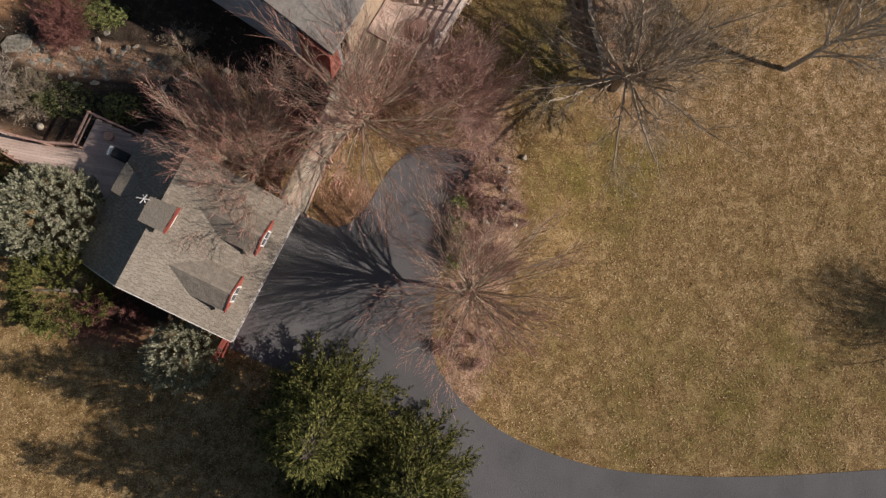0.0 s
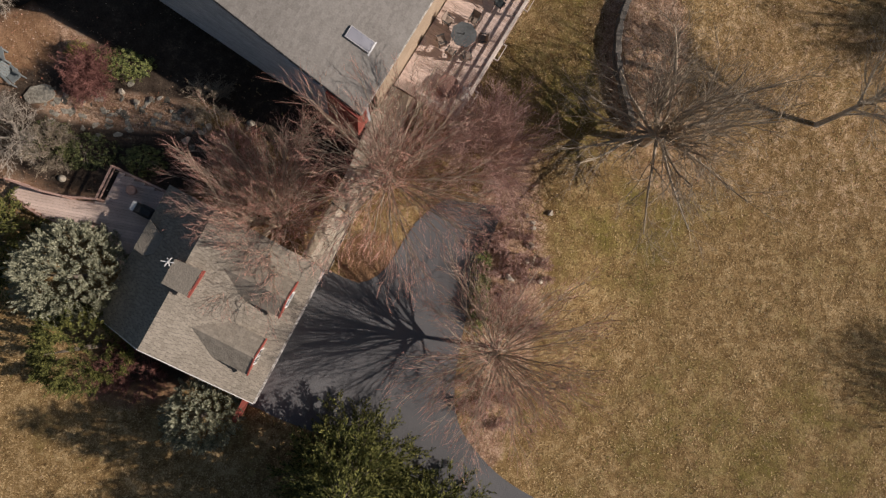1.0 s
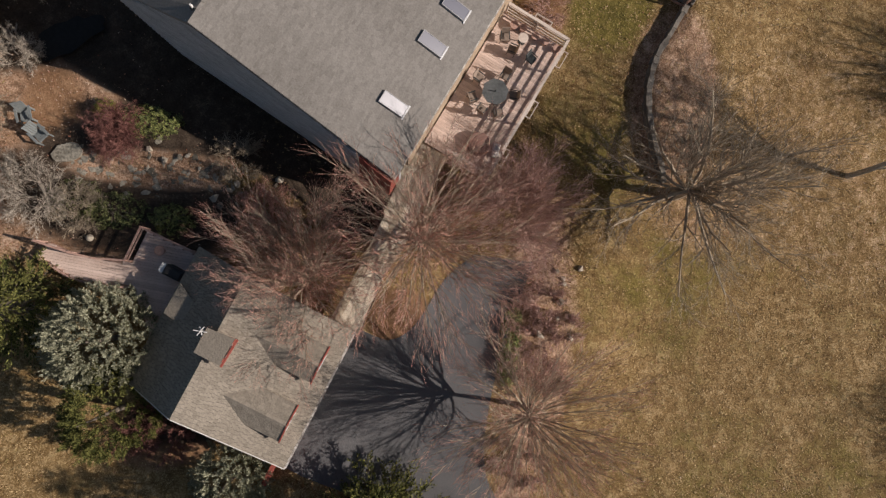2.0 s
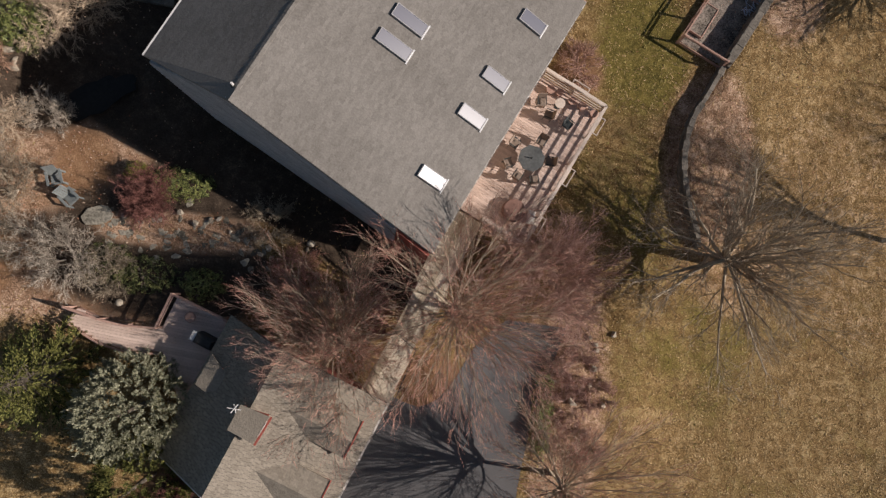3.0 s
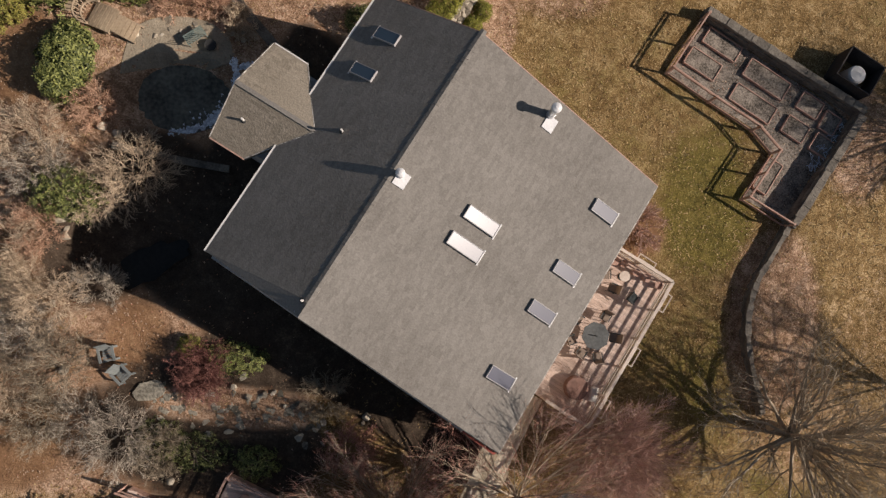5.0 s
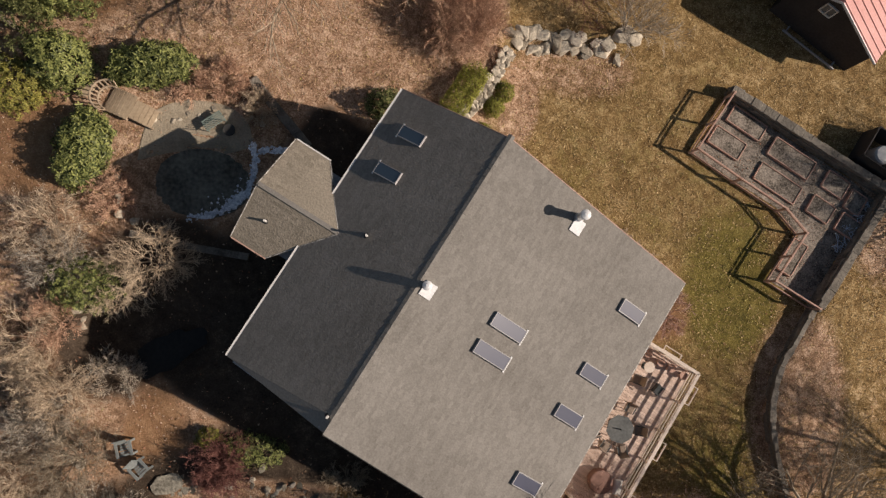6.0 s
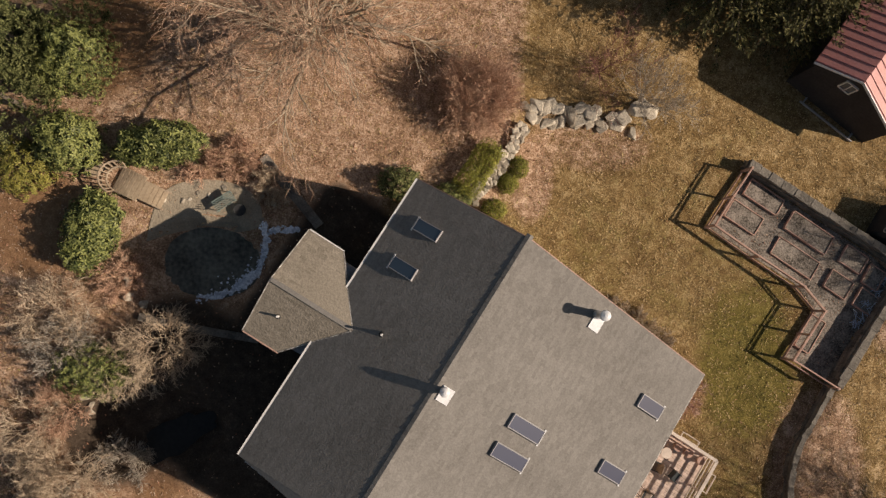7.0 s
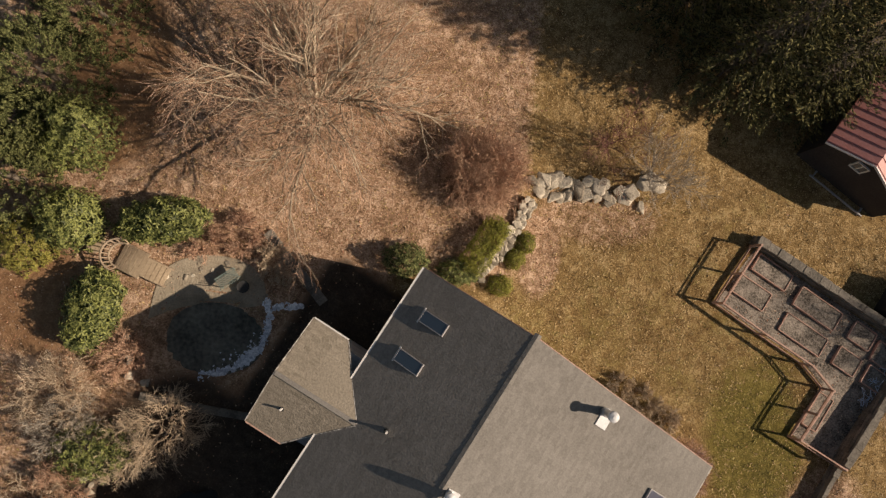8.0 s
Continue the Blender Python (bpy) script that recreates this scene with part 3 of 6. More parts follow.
            part("rake_board", f, M_DARK if yy < 0 else M_FENCE, r)
    c = Soup()
    rng = random.Random(5)
    k = HIP_Y - 0.1
    while k < LENGTH - 0.1:
        h = rng.uniform(0.022, 0.036)
        for sg, sl in ((1, S_RIGHT), (-1, S_LEFT)):
            c.prism([(0, k, RIDGE_Z - 0.01), (sg * 0.15, k, RIDGE_Z - 0.15 * sl), (sg * 0.15, k + 0.3, RIDGE_Z - 0.15 * sl), (0, k + 0.3, RIDGE_Z - 0.01)],
                    [(0, k, RIDGE_Z + h), (sg * 0.15, k, RIDGE_Z - 0.15 * sl + h), (sg * 0.15, k + 0.3, RIDGE_Z - 0.15 * sl + h * 0.5), (0, k + 0.3, RIDGE_Z + h * 0.5)])
        k += 0.2
    tagged(part("ridge_cap", c, M_SHINGLE, house, "overlapping ridge shingles"), kind="stuff")
    # skylights: upper edge x, middle y, length, width
    for x, y, l in ((3.46, 7.42, 1.68), (3.44, 6.07, 1.70), (8.30, 11.1, 1.34), (8.24, 7.72, 1.34), (8.20, 5.57, 1.36), (8.15, 2.08, 1.34)):
        skylight(house, x, y, l, 0.64, S_RIGHT, RIDGE_Z - x * S_RIGHT)
    for x, y in ((-3.1, 12.3), (-3.1, 10.34)):
        ob = skylight(house, x, y, 1.3, 0.58, S_LEFT, RIDGE_Z + x * S_LEFT)
        next(c for c in ob.children if c.name.startswith("pane")).data.materials[0] = M_GLASS_PLAIN
        ob.matrix_local = Matrix.Translation((x, y, RIDGE_Z + x * S_LEFT)) @ Matrix.Rotation(math.pi, 4, "Z") @ Matrix.Rotation(math.atan(S_LEFT), 4, "Y")
    flue(house, 0.34, 7.05, RIDGE_Z - 0.34 * S_RIGHT, 0.15, 0.34, plate=(0.1, -0.14))
    flue(house, 4.38, 13.12, RIDGE_Z - 4.38 * S_RIGHT, 0.17, 1.0, plate=(0.14, -0.34))
    pipe_vent(house, -2.95, 7.5, RIDGE_Z - 2.95 * S_LEFT)
    pipe_vent(house, -0.22, 0.55, RIDGE_Z - 0.3 * S_LEFT, 0.3)
    # bay with its own gable roof
    bay = new("bay")
    bay.parent = house
    tagged(bay, "gabled bay with a brown-grey shingle roof")
    zr, ze = 6.6, 5.53
    pk, inn = (-8.22, 6.93, zr), (-4.1, 6.98, zr)
    tip, rc = (-8.17, 9.56, ze), (-6.36, 9.56, ze)
    left, lc = (-8.22, 4.28, ze), (-6.38, 4.28, ze)
    for ring, q in (((pk, inn, rc, tip), 1), ((left, lc, inn, pk), -1)):
        s = Soup()
        roof_slab(s, ring[::-1], 0.3)
        r = part("bay_roof", s, M_SHINGLE_G, bay)
        slope = (zr - ze) / 2.64
        d = Vector((0, q, -slope)).normalized()
        hyp = math.hypot(2.64, zr - ze)
        tabs = shingles(pk, (1, 0, 0), d, 4.1, hyp, seed=11 + q, limits=lambda a, hyp=hyp: (0.02, 4.1 - 2.27 * a / hyp), rise=0.008)
        tagged(part("shingles", tabs, M_SHINGLE_G, r), kind="stuff")
        g = Soup()
        g.bar((-8.2, 6.93 + q * 2.68, ze - 0.05), (-6.38, 6.93 + q * 2.68, ze - 0.05), 0.06, 0.1)
        part("gutter", g, M_WHITE if q > 0 else M_FENCE, r)
        g = Soup()
        g.bar((-8.24, 6.93, zr - 0.05), (-8.24, 6.93 + q * 2.64, ze - 0.05), 0.04, 0.14)
        part("rake_board", g, M_GUTTER, r)
        g = Soup()
        g.bar((-4.1, 6.93 + q * 0.03, zr + 0.012), (-6.38, 6.93 + q * 2.64, ze + 0.012), 0.05, 0.02)
        part("valley_flashing", g, M_GUTTER, r)
    g = Soup()
    g.bar((-8.2, 6.93, zr + 0.012), (-4.15, 6.96, zr + 0.012), 0.2, 0.03)
    part("ridge_cap", g, M_SHINGLE, bay)
    w = Soup()
    ring = [(-7.8, 4.7), (-4.95, 4.7), (-4.95, 9.2), (-7.8, 9.2)]
    w.prism([(a, b, 0.6) for a, b in ring], [(a, b, ze - 0.1) for a, b in ring])
    w.prism([(-7.8, 4.7, ze - 0.1), (-7.6, 4.7, ze - 0.1), (-7.6, 9.2, ze - 0.1), (-7.8, 9.2, ze - 0.1)],
            [(-7.8, 6.9, zr - 0.2), (-7.6, 6.9, zr - 0.2), (-7.6, 7.0, zr - 0.2), (-7.8, 7.0, zr - 0.2)])
    part("bay_wall", w, M_SIDING, bay)
    pipe_vent(house, -7.15, 5.7, 6.08)


build_house()


def deck_chair(name, label, mat, m, group=""):
    ch = thing(name, label, "chair", m, group)
    s = Soup()
    s.box((0, 0, 0.42), (0.48, 0.46, 0.06), bevel=0.03)
    part("seat", s, mat, ch)
    s = Soup()
    s.box((0, -0.24, 0.68), (0.48, 0.05, 0.5), tilt=Matrix.Rotation(0.2, 3, "X"), bevel=0.02)
    part("backrest", s, mat, ch)
    for x in (-0.22, 0.22):
        for y in (-0.2, 0.2):
            s = Soup()
            s.tube([Vector((x, y, 0)), Vector((x, y, 0.42))], [0.018, 0.018], 6)
            part("leg", s, M_IRON, ch)
        s = Soup()
        s.bar((x, -0.24, 0.63), (x, 0.22, 0.62), 0.05, 0.03)
        part("armrest", s, M_IRON, ch)
    return ch


DECK_Z = 2.45


def build_deck():
    deck = thing("deck", "raised timber deck with pale railings beside the house", "deck", HOUSE_M, kind="structure")
    x0, x1, y0, y1 = 10.62, 14.5, 2.15, 10.8
    fr = Soup()
    for y in np.arange(y0 + 0.05, y1, 0.6):
        fr.box(((x0 + x1) / 2, y, DECK_Z - 0.14), (x1 - x0 - 0.1, 0.05, 0.2))
    for x in (x0 + 0.04, x1 - 0.04):
        fr.box((x, (y0 + y1) / 2, DECK_Z - 0.14), (0.05, y1 - y0, 0.2))
    part("frame", fr, M_FENCE, deck)
    for x in (12.4, 14.4):
        for y in (y0 + 0.15, 5.0, 7.9, y1 - 0.15):
            s = Soup()
            s.box((x, y, (DECK_Z - 0.24) / 2), (0.14, 0.14, DECK_Z - 0.24))
            part("support_post", s, M_FENCE, deck)
    # railing: flat cap, two rails, posts
    path = [(x0 + 0.1, y1 - 0.06), (x1 - 0.06, y1 - 0.06), (x1 - 0.06, y0 + 0.06), (x0 + 1.3, y0 + 0.06)]
    rail = new("railing")
    rail.parent = deck
    tagged(rail, "pale weathered wooden railing with a flat cap")
    for (xa, ya), (xb, yb) in zip(path, path[1:]):
        n = max(1, round(math.hypot(xb - xa, yb - ya) / 1.7))
        for z, w, h in ((DECK_Z + 1.0, 0.15, 0.04), (DECK_Z + 0.72, 0.04, 0.09), (DECK_Z + 0.42, 0.04, 0.09), (DECK_Z + 0.14, 0.04, 0.09)):
            s = Soup()
            s.bar((xa, ya, z), (xb, yb, z), w, h)
            part("rail", s, M_RAIL, rail)
        for i in range(n + 1):
            s = Soup()
            s.box((xa + (xb - xa) * i / n, ya + (yb - ya) * i / n, DECK_Z + 0.5), (0.09, 0.09, 0.98))
            part("post", s, M_RAIL, rail)
    for i, (x, y, turned) in enumerate(((12.75, y1 + 0.16, 0), (x1 + 0.16, 9.6, 1), (x1 + 0.16, 6.4, 1), (x1 + 0.16, 3.4, 1), (13.3, y0 - 0.16, 0))):
        box = new("planter_bracket")
        box.parent = deck
        box.location = (x, y, DECK_Z + 0.93)
        box.rotation_euler = (0, 0, radians(90) if turned else 0)
        for a, b, c, d in ((0, 0.12, 1.0, 0.035), (0, -0.12, 1.0, 0.035), (0.48, 0, 0.035, 0.22), (-0.48, 0, 0.035, 0.22)):
            s = Soup()
            s.box((a, b, 0), (c, d, 0.1))
            part("side", s, M_RAIL, box)
    board = None
    k = 0
    y = y0 + 0.02
    me = None
    while y < y1 - 0.1:
        if me is None:
            s = Soup()
            s.box((0, 0, 0), (x1 - x0, 0.138, 0.03), bevel=0.006)
            me = s.mesh("board", M_DECK)
        ob = new("board", me)
        ob.parent = deck
        ob.location = ((x0 + x1) / 2, y + 0.07, DECK_Z - 0.018)
        y += 0.145
    # furniture
    def at(x, y, turn):
        return HOUSE_M @ Matrix.Translation((x, y, DECK_Z)) @ Matrix.Rotation(radians(turn), 4, "Z")

    t = thing("patio_table", "octagonal patio table with a blue-grey glass top on the deck", "table", at(12.5, 6.3, 10))
    s = Soup()
    s.tube([Vector((0, 0, 0.70)), Vector((0, 0, 0.74))], [0.72, 0.72], 8)
    part("tabletop", s, M_GLASSY, t)
    s = Soup()
    s.tube([Vector((0, 0, 0.0)), Vector((0, 0, 0.05)), Vector((0, 0, 0.06)), Vector((0, 0, 0.95))], [0.26, 0.24, 0.035, 0.03], 12)
    part("umbrella_stand", s, M_IRON, t)
    for a in range(4):
        s = Soup()
        c, d = math.cos(a * math.pi / 2 + 0.4), math.sin(a * math.pi / 2 + 0.4)
        s.tube([Vector((c * 0.55, d * 0.55, 0)), Vector((c * 0.5, d * 0.5, 0.7))], [0.02, 0.02], 6)
        part("leg", s, M_IRON, t)
    for x, y, turn in ((12.5, 7.45, 180), (13.45, 6.75, 110), (13.2, 5.45, 40), (12.35, 5.2, -5), (11.6, 5.5, -40), (11.35, 6.6, -95)):
        deck_chair("patio_chair", "brown mesh patio chair with dark metal frame at the table", M_FABRIC, at(x, y, turn), "chairs round the patio table")
    deck_chair("patio_chair", "dark mesh patio chair turned to the small table", M_FABRIC, at(12.1, 8.9, 100))
    deck_chair("patio_chair", "dark mesh patio chair by the deck railing", M_IRON, at(13.25, 9.0, -100))
    deck_chair("patio_chair", "brown patio chair by the house wall", M_FABRIC, at(11.4, 9.3, -150))
    st = thing("side_table", "small round pale side table on the deck", "table", at(12.3, 9.75, 0))
    s = Soup()
    s.tube([Vector((0, 0, 0.48)), Vector((0, 0, 0.52))], [0.28, 0.28], 16)
    part("tabletop", s, M_RAIL, st)
    s = Soup()
    s.tube([Vector((0, 0, 0)), Vector((0, 0, 0.03)), Vector((0, 0, 0.04)), Vector((0, 0, 0.48))], [0.2, 0.19, 0.03, 0.03], 10)
    part("stem", s, M_IRON, st)


build_deck()

# ---- garage ----
GARAGE_M = frame_at(-11.41, -2.48, 0.385, 0.923)
G_RIDGE, G_SLOPE, G_LEN = 5.2, 0.354, 7.3


def gable_dormer(parent, u, v_face, v_back, width, z_ridge, z_eave, toward=1):
    """A little gabled dormer whose ridge runs across the main ridge; its face looks to +x."""
    d = new("dormer")
    d.parent = parent
    tagged(d, "gabled dormer with red trim and a white window")
    h = width / 2
    for q in (1, -1):
        s = Soup()
        foot = (G_RIDGE - z_eave) / G_SLOPE
        ring = [(v_back, u, z_ridge), (v_face + 0.04, u, z_ridge), (v_face + 0.04, u + q * (h + 0.15), z_eave), (foot, u + q * (h + 0.15), z_eave)]
        roof_slab(s, ring if q < 0 else ring[::-1], 0.1)
        r = part("dormer_roof", s, M_SHINGLE_G, d)
        hyp = math.hypot(h + 0.15, z_ridge - z_eave)
        ln = v_face + 0.04 - v_back
        tabs = shingles((v_back, u, z_ridge), (1, 0, 0), (0, q * (h + 0.15), z_eave - z_ridge), ln, hyp, seed=int(u * 10) + q,
                        limits=lambda b, hyp=hyp, ln=ln, foot=foot: ((foot - v_back) * b / hyp, ln))
        tagged(part("shingles", tabs, M_SHINGLE_G, r), kind="stuff")
    s = Soup()
    ring = [(u - h, z_eave - 0.9), (u + h, z_eave - 0.9), (u + h, z_eave - 0.05), (u, z_ridge - 0.12), (u - h, z_eave - 0.05)]
    s.prism([(v_face, a, b) for a, b in ring], [(v_face - 0.12, a, b) for a, b in ring])
    s.prism([(v_face - 0.12, u - h, z_eave - 0.9), (v_face - 0.12, u + h, z_eave - 0.9), (v_back + 1.0, u + h, z_eave - 0.5), (v_back + 1.0, u - h, z_eave - 0.5)],
            [(v_face - 0.12, u - h, z_eave - 0.1), (v_face - 0.12, u + h, z_eave - 0.1), (v_back + 1.0, u + h, z_eave - 0.1), (v_back + 1.0, u - h, z_eave - 0.1)])
    part("dormer_wall", s, M_RED, d, "barn-red dormer wall")
    for q in (1, -1):
        f = Soup()
        f.bar((v_face + 0.06, u, z_ridge - 0.05), (v_face + 0.06, u + q * (h + 0.18), z_eave - 0.05), 0.06, 0.16)
        part("bargeboard", f, M_RED, d)
    w = new("window")
    w.parent = d
    s = Soup()
    for a, b, c, e in ((u, z_eave - 0.72, 0.86, 0.08), (u, z_eave + 0.12, 0.86, 0.08), (u - 0.4, z_eave - 0.3, 0.08, 0.9), (u + 0.4, z_eave - 0.3, 0.08, 0.9), (u, z_eave - 0.3, 0.05, 0.8)):
        s.box((v_face + 0.03, a, b), (0.09, c, e))
    part("window_frame", s, M_WHITE, w, "white window frame")
    s = Soup()
    s.box((v_face + 0.012, u, z_eave - 0.3), (0.02, 0.74, 0.78))
    part("pane", s, M_GLASS_PLAIN, w)


def build_garage():
    g = thing("garage", "red garage with a brown-grey shingle roof and two gabled dormers", "garage", GARAGE_M)
    run, back = 5.6, 3.3
    lo, lob = G_RIDGE - run * G_SLOPE, G_RIDGE - back * 0.64
    for sign, rn, sl in ((1, run, G_SLOPE), (-1, back, 0.64)):
        s = Soup()
        ys, yn = (-0.1 - 0.07 * rn, G_LEN - 0.05 * rn) if sign > 0 else (-0.1, G_LEN)
        ring = [(0, -0.1, G_RIDGE), (sign * rn, ys, G_RIDGE - rn * sl), (sign * rn, yn, G_RIDGE - rn * sl), (0, G_LEN, G_RIDGE)]
        roof_slab(s, ring if sign > 0 else ring[::-1])
        r = part("roof", s, M_UNDER, g, "brown-grey shingle roof slope")
        hyp = math.hypot(rn, rn * sl)

        def edge(a, hyp=hyp, ys=ys, yn=yn):
            return (-0.1 - ys) * (1 - a / hyp), G_LEN - ys + (yn - G_LEN) * a / hyp

        tabs = shingles((0, ys, G_RIDGE), (0, 1, 0), (sign, 0, -sl), G_LEN - ys, hyp, seed=20 + sign, tab=0.2, course=0.165, gap=0.014, limits=edge)
        tagged(part("shingles", tabs, M_SHINGLE_G, r), kind="stuff")
        f = Soup()
        f.bar((0, -0.12, G_RIDGE - 0.08), (sign * rn, ys - 0.02, G_RIDGE - rn * sl - 0.08), 0.03, 0.18)
        part("rake_board", f, M_WHITE, r)
    walls = Soup()
    x0, x1, y0, y1 = -back + 0.3, 5.2, 0.1, G_LEN - 0.45
    for ya in (y0, y1 - 0.15):
        ring = [(x0, -0.3), (x1, -0.3), (x1, lo - 0.05), (0, G_RIDGE - 0.2), (x0, lob)]
        s = Soup()
        s.prism([(a, ya, b) for a, b in ring], [(a, ya + 0.15, b) for a, b in ring])
        part("gable_wall", s, M_RED, g)
    s = Soup()
    s.box((x0 + 0.08, (y0 + y1) / 2, lob / 2), (0.15, y1 - y0 - 0.3, lob + 0.4))
    part("back_wall", s, M_RED, g)
    s = Soup()
    edges = [(y0 + 0.15, 0.9), (3.25, 3.75), (6.2, y1 - 0.15)]
    for a, b in edges:
        s.box((x1 - 0.08, (a + b) / 2, 1.3), (0.15, b - a, 3.0))
    s.box((x1 - 0.08, (y0 + y1) / 2, 2.95), (0.15, y1 - y0 - 0.3, 0.5))
    part("front_wall", s, M_RED, g, "red front wall with two door openings")
    for a, b in ((0.9, 3.25), (3.75, 6.2)):
        door = new("garage_door")
        door.parent = g
        tagged(door, "white panelled garage door, closed")
        for k in range(4):
            p = Soup()
            p.box((x1 - 0.1, (a + b) / 2, 0.45 + k * 0.56), (0.05, b - a, 0.54), bevel=0.01)
            part("panel", p, M_WHITE, door)
    e = Soup()
    e.box((run + 0.05, 3.26, lo - 0.06), (0.1, 7.5, 0.08))
    part("gutter", e, M_GUTTER, g)
    gable_dormer(g, 1.8, 4.8, 1.5, 1.6, 4.67, 4.16)
    gable_dormer(g, 4.93, 4.85, 1.5, 1.6, 4.67, 4.16)
    # low shed dormer across the ridge
    d = new("shed_dormer")
    d.parent = g
    tagged(d, "small flat-roofed dormer with a red front and a white window")
    s = Soup()
    ring = [(-0.42, 3.12, 5.5), (0.9, 3.12, 5.6), (0.98, 4.5, 5.6), (-0.42, 4.38, 5.5)]
    s.prism([(a, b, c - 0.07) for a, b, c in ring], ring)
    part("dormer_roof", s, M_SHINGLE_G, d)
    s = Soup()
    ring = [(-0.3, 3.2), (0.82, 3.2), (0.88, 4.4), (-0.3, 4.3)]
    s.prism([(a, b, 4.8) for a, b in ring], [(a, b, 5.46) for a, b in ring])
    part("dormer_wall", s, M_RED, d, "barn-red dormer wall")
    s = Soup()
    s.bar((1.0, 3.1, 5.56), (1.08, 4.52, 5.56), 0.1, 0.12)
    part("fascia", s, M_RED, d)
    s = Soup()
    s.bar((0.9, 3.45, 5.25), (0.93, 4.15, 5.25), 0.1, 0.34)
    part("window_frame", s, M_WHITE, d, "white window frame")
    # low dormer on the rear slope, high enough to catch the sun
    d = new("rear_dormer")
    d.parent = g
    tagged(d, "small shed dormer with a sunlit shingle roof on the rear slope")
    s = Soup()
    ring = [(-3.08, 3.72, 3.66), (-2.4, 3.66, 3.83), (-1.9, 4.0, 3.97), (-1.92, 4.85, 3.97), (-3.06, 5.34, 3.66)]
    s.prism([(a, b, c - 0.07) for a, b, c in ring], ring)
    part("dormer_roof", s, M_SHINGLE_G, d)
    s = Soup()
    ring = [(-2.95, 3.85), (-2.0, 4.1), (-2.0, 4.8), (-2.95, 5.2)]
    s.prism([(a, b, 3.1) for a, b in ring], [(a, b, c) for (a, b), c in zip(ring, (3.58, 3.84, 3.84, 3.58))])
    part("dormer_wall", s, M_RED, d)
    an = thing("antenna", "small white aerial on the garage ridge", "antenna", GARAGE_M @ Matrix.Translation((-0.55, 4.15, 4.84)))
    s = Soup()
    s.tube([Vector((0, 0, 0)), Vector((0, 0, 0.95))], [0.02, 0.02], 6)
    part("mast", s, M_WHITE, an)
    for k, (l, a) in enumerate(((0.62, 0.3), (0.5, 1.35), (0.4, 2.3))):
        s = Soup()
        c, e = math.cos(a) * l / 2, math.sin(a) * l / 2
        s.bar((-c, -e, 0.9 - 0.06 * k), (c, e, 0.9 - 0.06 * k), 0.04, 0.03)
        part("rod", s, M_WHITE, an)
    # red fence beside the front corner
    fence = thing("red_fence", "short red timber fence running on from the garage corner", "fence", GARAGE_M)
    for k in range(9):
        s = Soup()
        s.box((5.05, -0.1 - k * 0.22, 1.35), (0.03, 0.2, 1.5), bevel=0.008)
        part("board", s, M_RED, fence)
    for z in (0.9, 1.8):
        s = Soup()
        s.box((5.0, -1.0, z), (0.06, 2.0, 0.09))
        part("rail", s, M_RED, fence)
    s = Soup()
    s.box((5.03, -1.0, 2.13), (0.26, 2.1, 0.05), bevel=0.01)
    part("cap_rail", s, M_RED, fence)
    for y in (0.0, -2.0):
        s = Soup()
        s.box((5.0, y, 1.2), (0.1, 0.1, 2.0))
        part("post", s, M_RED, fence)


build_garage()

